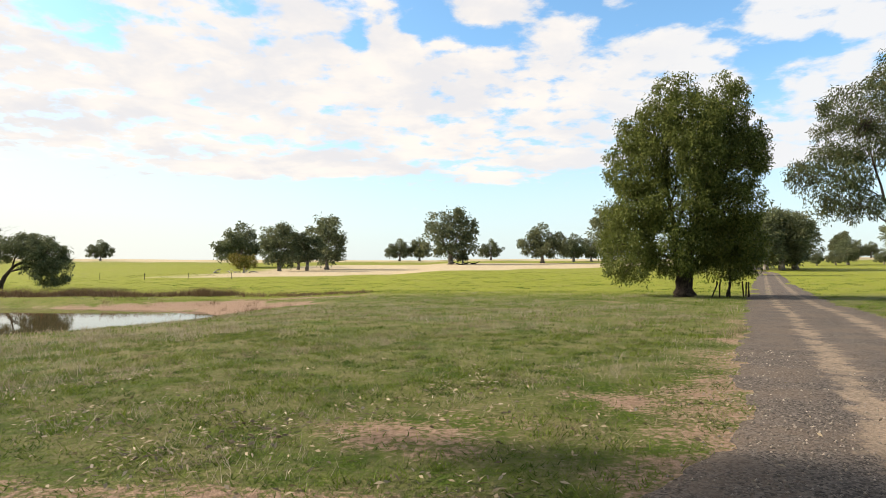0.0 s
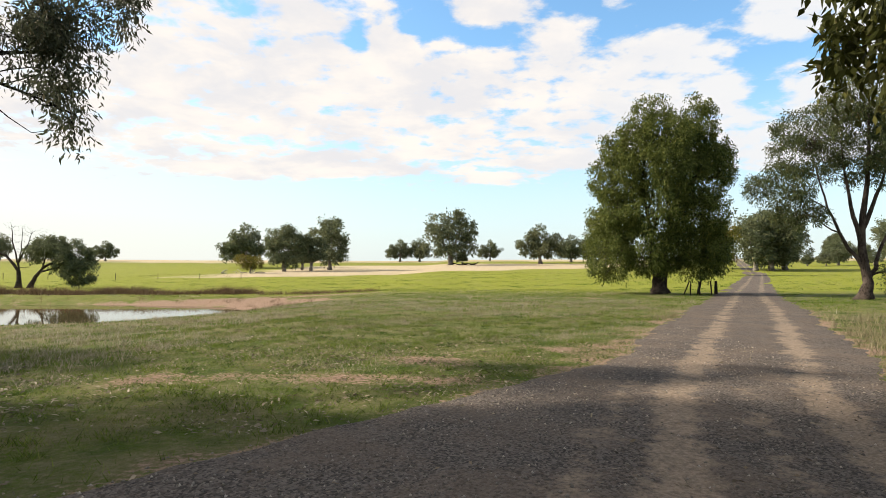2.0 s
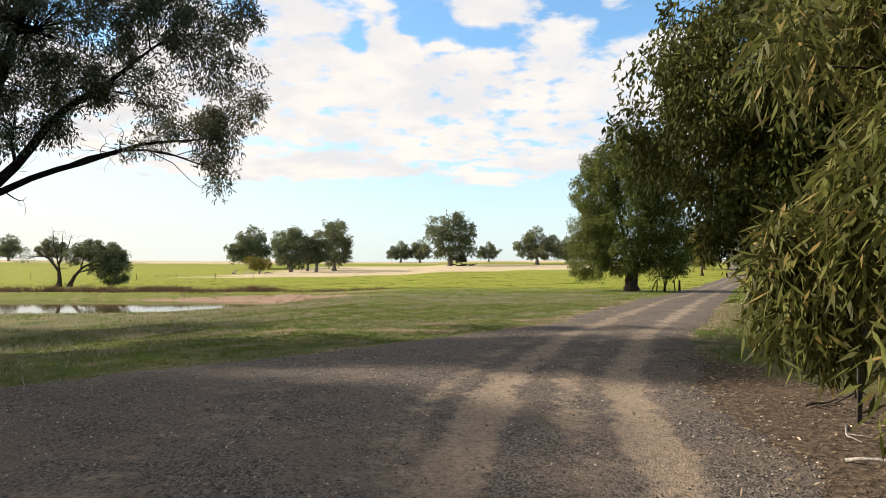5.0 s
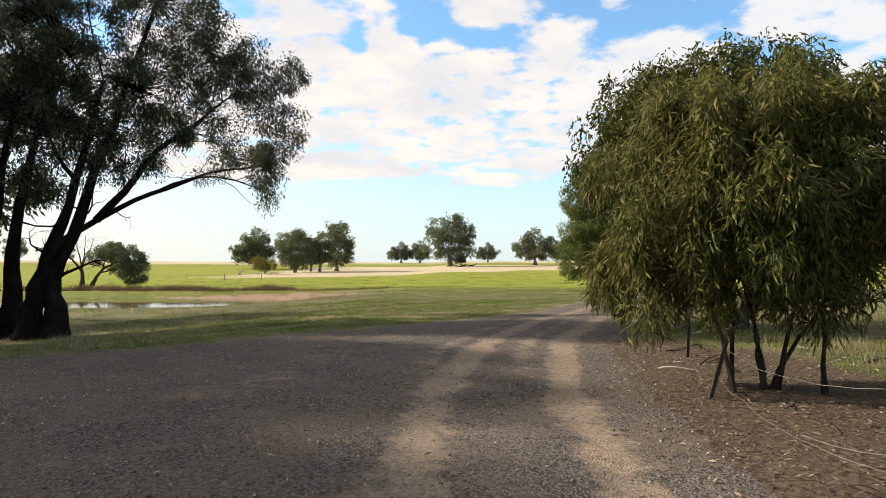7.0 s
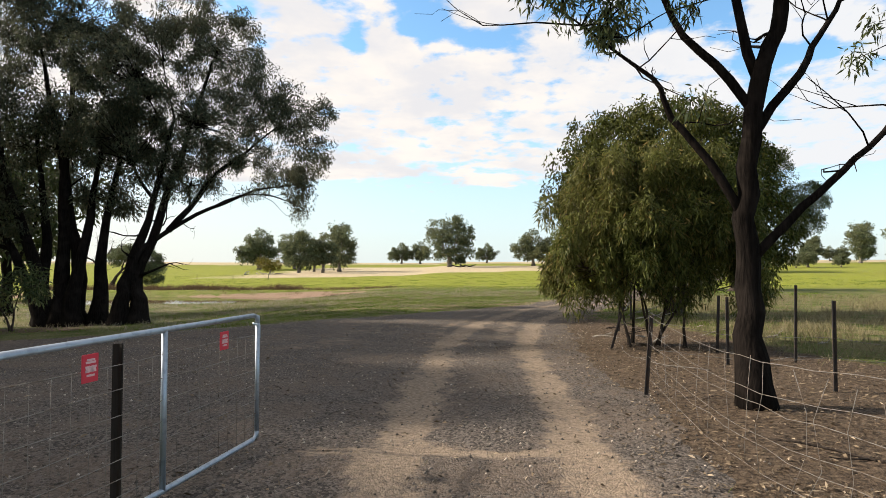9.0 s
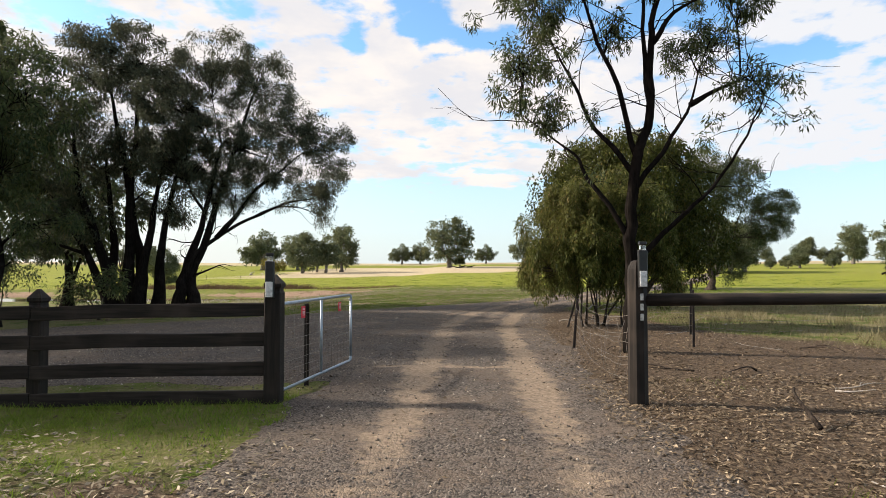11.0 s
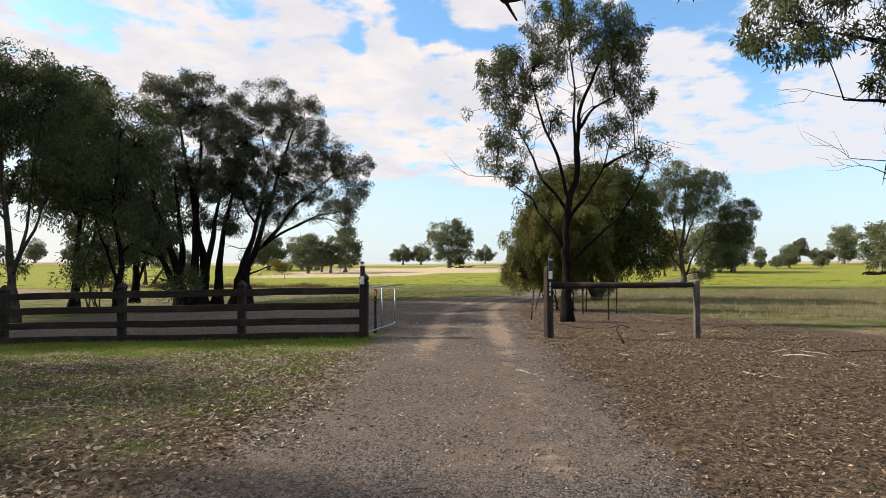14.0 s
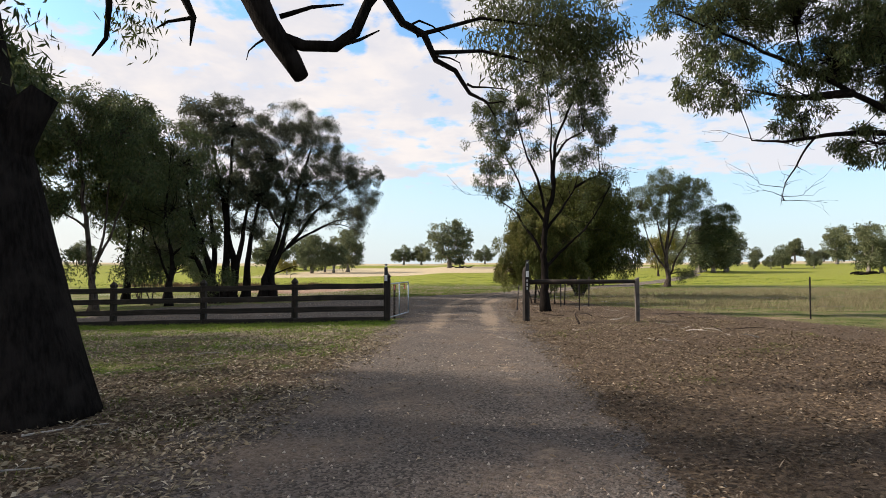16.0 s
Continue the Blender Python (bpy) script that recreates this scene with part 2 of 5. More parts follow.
palecol = n.mix(n.step(n_mid, 0.3, 0.7), (0.36, 0.29, 0.18), (0.46, 0.38, 0.26))
c = n.mix(n.step(n.math("ADD", at["pale"], n.math("MULTIPLY", n.math("SUBTRACT", n_big, 0.5), 0.7)), 0.35, 0.7), c, palecol)
dirtcol = n.mix(n.step(n_fine, 0.3, 0.7), (0.19, 0.122, 0.082), (0.34, 0.235, 0.172))
c = n.mix(n.step(n.math("ADD", at["dirt"], n.math("ADD", n.math("MULTIPLY", n.math("SUBTRACT", n_mid, 0.5), 1.1), n.math("MULTIPLY", n.math("SUBTRACT", n_fine, 0.5), 0.9))), 0.4, 0.62), c, dirtcol)
lit = n.mix(n.step(n_fine, 0.32, 0.68), (0.042, 0.03, 0.021), (0.15, 0.108, 0.075))
lit = n.mix(n.math("MULTIPLY", n.step(n_tiny, 0.52, 0.7), 0.5), lit, (0.24, 0.18, 0.125))
lit = n.mix(n.math("MULTIPLY", n.step(n_mid, 0.58, 0.74), 0.4), lit, (0.2, 0.135, 0.09))
c = n.mix(n.step(n.math("ADD", at["litter"], n.math("MULTIPLY", n.math("SUBTRACT", n_mid, 0.5), 0.9)), 0.38, 0.62), c, lit)
n.link(c, b.inputs["Base Color"])
n.link(n.bump(n.math("ADD", n_fine, n.math("MULTIPLY", n_tiny, 0.5)), 1.0, 0.07), b.inputs["Normal"])

m_road, n, b = material("gravel_road", 0.92, 0.15)
p = n.pos()
rut = n.add("ShaderNodeAttribute", attr="rut").outputs["Fac"]
vor = n.voronoi(46, p)
vor2 = n.voronoi(75, p)
n_mid, n_fine = n.noise(0.8, 5, 0.6, p), n.noise(22, 5, 0.65, p)
bw = n.add("ShaderNodeRGBToBW")
n.link(vor.outputs["Color"], bw.inputs[0])
stone = n.mix(n.step(bw.outputs[0], 0.2, 0.85), (0.038, 0.032, 0.028), (0.152, 0.128, 0.109))
stone = n.mix(n.math("MULTIPLY", n.step(n_fine, 0.45, 0.7), 0.5), stone, (0.066, 0.055, 0.049))
soil = n.mix(n.step(n_fine, 0.3, 0.7), (0.088, 0.066, 0.049), (0.178, 0.134, 0.102))
stone = n.mix(n.math("MULTIPLY", n.step(n.math("ADD", n_mid, n.math("MULTIPLY", n.math("SUBTRACT", n_fine, 0.5), 0.5)), 0.42, 0.62), 0.55), stone, soil)
clay = n.mix(n.step(n_fine, 0.3, 0.7), (0.172, 0.131, 0.094), (0.288, 0.22, 0.163))
f = n.step(n.math("ADD", rut, n.math("MULTIPLY", n.math("SUBTRACT", n_mid, 0.5), 0.9)), 0.0, 1.0)
f = n.step(n.math("ADD", f, n.math("MULTIPLY", n.math("SUBTRACT", n.noise(3.2, 6, 0.7, p), 0.5), 1.4)), 0.24, 0.78)
f = n.math("MULTIPLY", f, n.math("ADD", 0.72, n.math("MULTIPLY", n.step(n_fine, 0.35, 0.6), 0.28)))
n.link(n.mix(f, stone, clay), b.inputs["Base Color"])
hgt = n.math("ADD", n.math("MULTIPLY", vor.outputs["Distance"], -1.0), n.math("MULTIPLY", vor2.outputs["Distance"], -0.5))
n.link(n.bump(hgt, 0.6, 0.022), b.inputs["Normal"])

m_water, n, b = material("still_water", 0.03, 0.5)
b.inputs["Base Color"].default_value = (0.075, 0.055, 0.028, 1)
b.inputs["IOR"].default_value = 1.33
n.link(n.bump(n.noise(2.5, 3, 0.5, n.pos()), 0.06, 0.02), b.inputs["Normal"])

# ---- land ----
def sstep(a, b, v):
    u = np.clip((np.asarray(v, float) - a) / (b - a), 0, 1)
    return u * u * (3 - 2 * u)


def wave(x, y, s, seed=0.0):
    """Cheap smooth noise, about -1 to 1."""
    return (np.sin(x * s + 1.3 + seed) * np.cos(y * s * 1.17 + seed * 2.1) + 0.6 * np.sin(x * s * 2.3 - y * s * 1.9 + seed)
            + 0.4 * np.cos(y * s * 4.1 + x * s * 3.3 + seed * 3)) / 2.0


WATER_Z = -1.1


def pond_d(x, y):
    v = (y - 32) / np.where(y < 32, 10.6, 7.2)
    return (np.abs((x + 36) / 19.7) ** 3 + np.abs(v) ** 3) ** (1 / 3) + 0.03 * wave(x, y, 0.5, 2)


def height(x, y):
    x, y = np.asarray(x, float), np.asarray(y, float)
    z = -0.6 * sstep(-3, -16, x) * sstep(-8, 3, y)
    z = z - 0.02 * np.clip(-x - 2, 0, 12) * (1 - sstep(-9, 0, y))
    z = z - 0.9 * sstep(1.45, 0.85, pond_d(x, y))
    z = z - 0.25 * sstep(18, 34, y) * (1 - sstep(70, 130, y)) * sstep(-20, 0, x)
    z = z + 7.5 * sstep(60, 420, y) + 1.2 * sstep(100, 300, np.abs(x)) * sstep(60, 200, y)
    z = z + 0.03 * wave(x, y, 0.9) + 0.25 * wave(x, y, 0.03, 1) * sstep(60, 160, np.hypot(x, y))
    return z


def h1(x, y):
    return float(height(x, y))


ROAD_Y = [-70, -52, -45, -38, -34, -28, -22, -15.6, -11.4, -9, -4.3, -2.7, 2.9, 9, 21.7, 42, 118, 245, 420]
ROAD_X = [-20, -7, -3.2, -1.0, -0.35, 0, 0.1, 0.25, 0.4, 0.48, 1.2, 1.55, 3.5, 6.4, 12.4, 21.8, 59, 114, 190]
APRON_X = [-40, -15, -8, -5.4, -3.9, -2, 0, 2.6, 4.9, 8]
APRON_Y = [-9, -8, -4.7, -2.5, -1.5, 0.4, 2.9, 5.7, 9, 15]


def road_c(y):
    return np.interp(y, ROAD_Y, ROAD_X)


def road_slope(y):
    return (road_c(y + 1) - road_c(y - 1)) / 2


def road_mask(x, y):
    """Metres inside the road's edge (negative outside)."""
    k = 1 / np.sqrt(1 + road_slope(y) ** 2)
    off = (x - road_c(y)) * k
    left = 2.15 + 2.2 * sstep(-30, -40, y)
    right = 1.95
    strip = np.minimum(off + left, right - off)
    apron = np.minimum(np.minimum(np.interp(x, APRON_X, APRON_Y) - y, y + 17.6), np.minimum(x + 15, 1.0 - off))
    m = np.maximum(strip, apron)
    return m + 0.2 * wave(x, y, 0.9, 4) + 0.13 * wave(x, y, 2.6, 2) + 0.07 * wave(x, y, 7.0, 1)


def grid_mesh(name, xs, ys, zf, keep=None, attrs=None, mat=None, smooth=True):
    X, Y = np.meshgrid(xs, ys)
    Z = zf(X, Y)
    nx, ny = len(xs), len(ys)
    idx = np.arange(nx * ny).reshape(ny, nx)
    q = np.stack([idx[:-1, :-1], idx[:-1, 1:], idx[1:, 1:], idx[1:, :-1]], -1).reshape(-1, 4)
    if keep is not None:
        kf = keep(X, Y).reshape(-1)
        q = q[kf[q].any(axis=1)]
    used = np.unique(q)
    remap = np.zeros(nx * ny, int)
    remap[used] = np.arange(len(used))
    co = np.stack([X, Y, Z], -1).reshape(-1, 3)[used]
    me = quad_mesh(name, co, remap[q], smooth)
    for k, fn in (attrs or {}).items():
        a = me.attributes.new(k, "FLOAT", "POINT")
        a.data.foreach_set("value", np.clip(fn(co[:, 0], co[:, 1]), 0, 1).astype(np.float32))
    me.materials.append(mat)
    return me


def quad_mesh(name, co, faces, smooth=False):
    """A mesh from arrays; faces all with the same number of corners."""
    me = bpy.data.meshes.new(name)
    k = faces.shape[1]
    me.vertices.add(len(co))
    me.vertices.foreach_set("co", np.ascontiguousarray(co, np.float32).reshape(-1))
    me.loops.add(faces.size)
    me.loops.foreach_set("vertex_index", np.ascontiguousarray(faces, np.int32).reshape(-1))
    me.polygons.add(len(faces))
    me.polygons.foreach_set("loop_start", np.arange(0, faces.size, k, dtype=np.int32))
    me.polygons.foreach_set("loop_total", np.full(len(faces), k, np.int32))
    if smooth:
        me.polygons.foreach_set("use_smooth", np.ones(len(faces), bool))
    me.update(calc_edges=True)
    return me


def spaced(lo, hi, step, far_lo, far_hi, grow=1.13):
    mid = list(np.arange(lo, hi, step))
    s, v, up = step, mid[-1], []
    while v < far_hi:
        s *= grow
        v += s
        up.append(v)
    s, v, down = step, mid[0], []
    while v > far_lo:
        s *= grow
        v -= s
        down.append(v)
    return np.array(down[::-1] + mid + up)


def z_litter(x, y):
    right = sstep(1.1, 1.9, x - road_c(y)) * sstep(5, 1, y) * (1 - sstep(8, 13, x - 0.35 * (-y - 18)))
    right = right * (1 - 0.8 * sstep(-13.5, -9.5, y) * sstep(5.5, 8.5, x))
    left = sstep(-20.5, -22.3, y + 0.7 * wave(x, y, 0.8) + 0.4 * wave(x, y, 2.3, 4)) * sstep(-1.2, -2.0, x - road_c(y))
    left = left * (1 - 0.8 * np.exp(-(((x + 7.2) / 3.2) ** 2 + ((y + 27.8) / 1.0) ** 2)))
    under = 0.75 * np.exp(-(((x + 14) / 4.0) ** 2 + ((y + 1) / 4.5) ** 2))
    return np.maximum(np.maximum(right, 0.68 * left), under)


def z_dry(x, y):
    v = 0.5 * sstep(70, 20, y) + 0.15
    v = v + 0.3 * np.exp(-(((y - 26) / 14) ** 2)) * sstep(0, -8, x)
    return v * (1 - 0.75 * sstep(38, 48, y) * (1 - sstep(105, 130, y))) + 0.3 * sstep(6, 12, x) * sstep(-22, -8, y) * (1 - sstep(2, 12, y))


def z_lush(x, y):
    return np.maximum(sstep(36, 50, y) * (1 - 0.6 * sstep(200, 330, y)),
                      sstep(-22.0, -20.0, y) * sstep(-17.8, -18.6, y) * sstep(-1.8, -2.6, x) * 0.35)


def z_dirt(x, y):
    v = 0.66 * np.exp(-(((x + 0.4) / 1.3) ** 2 + ((y - 6.0) / 1.1) ** 2))
    v = np.maximum(v, 0.65 * np.exp(-(((x - 1.9) / 1.0) ** 2 + ((y - 7.5) / 1.3) ** 2)))
    v = np.maximum(v, 0.42 * np.exp(-(((x + 3.2) / 1.8) ** 2 + ((y - 4.0) / 0.9) ** 2)))
    v = np.maximum(v, 0.24 * sstep(8, 6, y) * sstep(3, 4.2, y) * sstep(-9, -5, x))
    v = np.maximum(v, 0.5 * np.exp(-(((x - road_c(y) + 2.9) / 0.9) ** 2)) * sstep(3, 5, y) * (1 - sstep(11, 16, y)))
    v = np.maximum(v, 0.52 * sstep(4.8, 4.1, y + 0.1 * x) * sstep(3, 4, y) * sstep(-7, -4.5, x))
    edge = road_mask(x, y)
    v = np.maximum(v, 0.52 * sstep(-1.1, -0.1, edge + 0.35 * wave(x, y, 1.3, 5)) * sstep(-8, 2, y) * (1 - sstep(16, 26, y)))
    d = pond_d(x, y)
    bank = sstep(1.02, 1.12, d) * (1 - sstep(1.36, 1.52, d + 0.05 * wave(x, y, 0.8, 3))) * sstep(29, 37, y)
    v = np.maximum(v, bank * 0.95)
    v = np.maximum(v, 0.9 * np.exp(-(((x + 12) / 8.0) ** 2 + ((y - 42.3 + 0.1 * x) / 1.3) ** 2)))
    v = np.maximum(v, 0.62 * np.exp(-(((x - 8) / 3.0) ** 2 + ((y - 34) / 1.6) ** 2)))
    v = np.maximum(v, 0.7 * np.exp(-(((x - 9) / 5.0) ** 2 + ((y + 17.3) / 0.8) ** 2)))
    v = np.maximum(v, 0.62 * np.exp(-(((x - 5.3) / 1.6) ** 2 + ((y + 30.5) / 1.2) ** 2)))
    v = np.maximum(v, 0.7 * np.exp(-(((x + 4.6) / 1.6) ** 2 + ((y + 31) / 1.0) ** 2)))
    return v


def z_pale(x, y):
    low = 116 + 0.75 * (x + 35)
    v = sstep(low - 6, low + 10, y) * (1 - sstep(215, 250, y)) * sstep(-75, -35, x) * (1 - sstep(75, 110, x))
    return np.maximum(v, 0.68 * sstep(225, 300, y))


gx = spaced(-16, 12, 0.2, -1500, 1500)
gy = spaced(-46, 16, 0.2, -400, 1800)
ground = new("ground", grid_mesh("ground", gx, gy, height, None,
             {"litter": z_litter, "dry": z_dry, "lush": z_lush, "dirt": z_dirt, "pale": z_pale}, m_ground))
tagged(ground, "green and dry paddock grass with bare red earth and leaf litter", "ground", kind="structure")


def rut_f(x, y):
    off = (x - road_c(y)) / np.sqrt(1 + road_slope(y) ** 2)
    a = np.exp(-(((np.abs(off - 0.05) - 0.82) / 0.38) ** 2))
    b = np.exp(-(((np.abs(off + 0.62 + 0.15 * wave(x, y, 0.25, 6)) - 0.8) / 0.3) ** 2)) * sstep(-12, -4, y) * (1 - sstep(2, 7, y))
    a = np.maximum(a, 0.65 * b)
    cross = 0.75 * np.exp(-(((y + 16.25 + 0.1 * wave(x, y, 2.0, 1)) / 0.16) ** 2)) * sstep(-1.9, -1.5, off) * (1 - sstep(0.8, 1.2, off))
    side = 0.35 * np.exp(-((off + 3.4) / 1.1) ** 2) * sstep(-16, -10, y) * (1 - sstep(-2, 2, y))
    a = a * (0.38 + 0.57 * sstep(-25, -17, y) * (1 - 0.45 * sstep(0, 12, y)))
    return np.maximum(np.maximum(a * (0.85 + 0.15 * wave(x, y, 0.45, 3)), side), cross)


def road_z(x, y):
    m = road_mask(x, y)
    return height(x, y) + np.clip(0.10 * m, -0.06, 0.018) - 0.03 * rut_f(x, y) * (m > 0.25) + 0.02 * sstep(0.2, 1.2, m) + 0.008 * wave(x, y, 6, 2)


near = grid_mesh("road", np.arange(-16, 14, 0.13), np.arange(-62, 21.01, 0.13), road_z,
                 lambda x, y: road_mask(x, y) > -0.25, {"rut": rut_f}, m_road)
road = tagged(new("road", near), "grey gravel driveway with two pale clay wheel tracks", "road", kind="structure")
u = np.linspace(-2.6, 2.4, 22)
v = np.concatenate([np.arange(20.5, 60, 0.5), np.arange(60, 420, 4)])
U, V = np.meshgrid(u, v)
idx = np.arange(U.size).reshape(U.shape)
q = np.stack([idx[:-1, :-1], idx[:-1, 1:], idx[1:, 1:], idx[1:, :-1]], -1).reshape(-1, 4)
fx = road_c(V) + U * np.sqrt(1 + road_slope(V) ** 2)
co = np.stack([fx, V, road_z(fx, V)], -1).reshape(-1, 3)
me = quad_mesh("road_far", co, q, True)
a = me.attributes.new("rut", "FLOAT", "POINT")
a.data.foreach_set("value", np.clip(rut_f(co[:, 0], co[:, 1]), 0, 1).astype(np.float32))
me.materials.append(m_road)
far_road = new("road", me)
tagged(far_road, "grey gravel driveway running off across the paddock", "road", kind="structure")

wx, wy = np.linspace(-64, -8, 30), np.linspace(20, 46, 14)
water = new("water", grid_mesh("water", wx, wy, lambda x, y: 0 * x + WATER_Z, None, None, m_water))
tagged(water, "still brown water of a farm dam mirroring the sky", "water", kind="structure")


# ---- meshes for things ----
def empty(name, x, y, z, label, category, group=""):
    e = new(name)
    e.location = (x, y, z)
    return tagged(e, label, category, group)


def part(name, me, parent, label=""):
    """Links a mesh (in world places) under its thing."""
    o = new(name, me)
    o.parent = parent
    root = parent
    off = Vector((0, 0, 0))
    while root:
        off += root.location
        root = root.parent
    me.transform(Matrix.Translation(-off))
    return tagged(o, label)


class Tubes:
    """Collects bent round tubes into one mesh."""

    def __init__(self):
        self.co, self.fa, self.n = [], [], 0

    def add(self, pts, radii, sides=7, rough=0.0, rng=None):
        pts = np.asarray(pts, float)
        k = len(pts)
        d = np.gradient(pts, axis=0)
        d /= np.linalg.norm(d, axis=1, keepdims=True) + 1e-9
        ref = np.array([0.0, 1, 0]) if abs(d[0][1]) < 0.9 else np.array([1.0, 0, 0])
        s = np.cross(d, ref)
        s /= np.linalg.norm(s, axis=1, keepdims=True) + 1e-9
        w = np.cross(s, d)
        a = np.arange(sides) * 2 * math.pi / sides
        r = np.asarray(radii, float)[:, None] * np.ones((1, sides))
        if rough:
            r = r * (1 + rough * rng.uniform(-1, 1, r.shape))
        ring = pts[:, None, :] + r[:, :, None] * (np.cos(a)[None, :, None] * s[:, None, :] + np.sin(a)[None, :, None] * w[:, None, :])
        self.co.append(ring.reshape(-1, 3))
        i = np.arange(k * sides).reshape(k, sides) + self.n
        j = np.roll(i, -1, axis=1)
        self.fa.append(np.stack([i[:-1], j[:-1], j[1:], i[1:]], -1).reshape(-1, 4))
        # close the ends with a fan of quads folded on a centre point
        for end in (0, k - 1):
            c = self.n + k * sides + (0 if end == 0 else 1)
            self.co.append(pts[end][None])
            ii, jj = i[end], j[end]
            if sides % 2 == 0:
                e = np.arange(0, sides, 2)
                f = np.stack([ii[e], ii[(e + 1) % sides], ii[(e + 2) % sides], np.full(len(e), c)], -1)
                self.fa.append(f if end else f[:, ::-1])
        self.n += k * sides + 2

    def mesh(self, name, mat, smooth=True):
        me = quad_mesh(name, np.concatenate(self.co), np.concatenate(self.fa), smooth)
        me.materials.append(mat)
        return me


def bent(a, b, rng, k=5, sag=0.0, wob=0.06):
    a, b = np.asarray(a, float), np.asarray(b, float)
    t = np.linspace(0, 1, k)[:, None]
    L = np.linalg.norm(b - a)
    p = a + (b - a) * t
    w = rng.normal(0, wob * L, (k - 2, 3))
    p += 1.3 * w[0] * np.sin(t * math.pi) + 0.7 * w[-1] * np.sin(2 * t * math.pi)
    p[:, 2] += sag * L * np.sin(t[:, 0] * math.pi)
    return p


def leaf_mesh(name, base, length, width, mat, rng, droop=0.8, out=None, spread=0.9):
    """Kite-shaped leaves, one quad each."""
    k = len(base)
    d = rng.normal(0, spread, (k, 3))
    d[:, 2] -= droop
    if out is not None:
        d += out * 0.5
    d /= np.linalg.norm(d, axis=1, keepdims=True) + 1e-9
    s = np.cross(d, rng.normal(0, 1, (k, 3)))
    s /= np.linalg.norm(s, axis=1, keepdims=True) + 1e-9
    L = (length * rng.uniform(0.6, 1.35, k))[:, None]
    Wd = (width * rng.uniform(0.7, 1.3, k))[:, None]
    mid = base + d * L * 0.42
    co = np.stack([base, mid + s * Wd / 2, base + d * L, mid - s * Wd / 2], 1).reshape(-1, 3)
    me = quad_mesh(name, co, np.arange(4 * k).reshape(k, 4))
    me.materials.append(mat)
    return me


def ball(rng, k):
    v = rng.normal(0, 1, (k, 3))
    return v / np.linalg.norm(v, axis=1, keepdims=True)


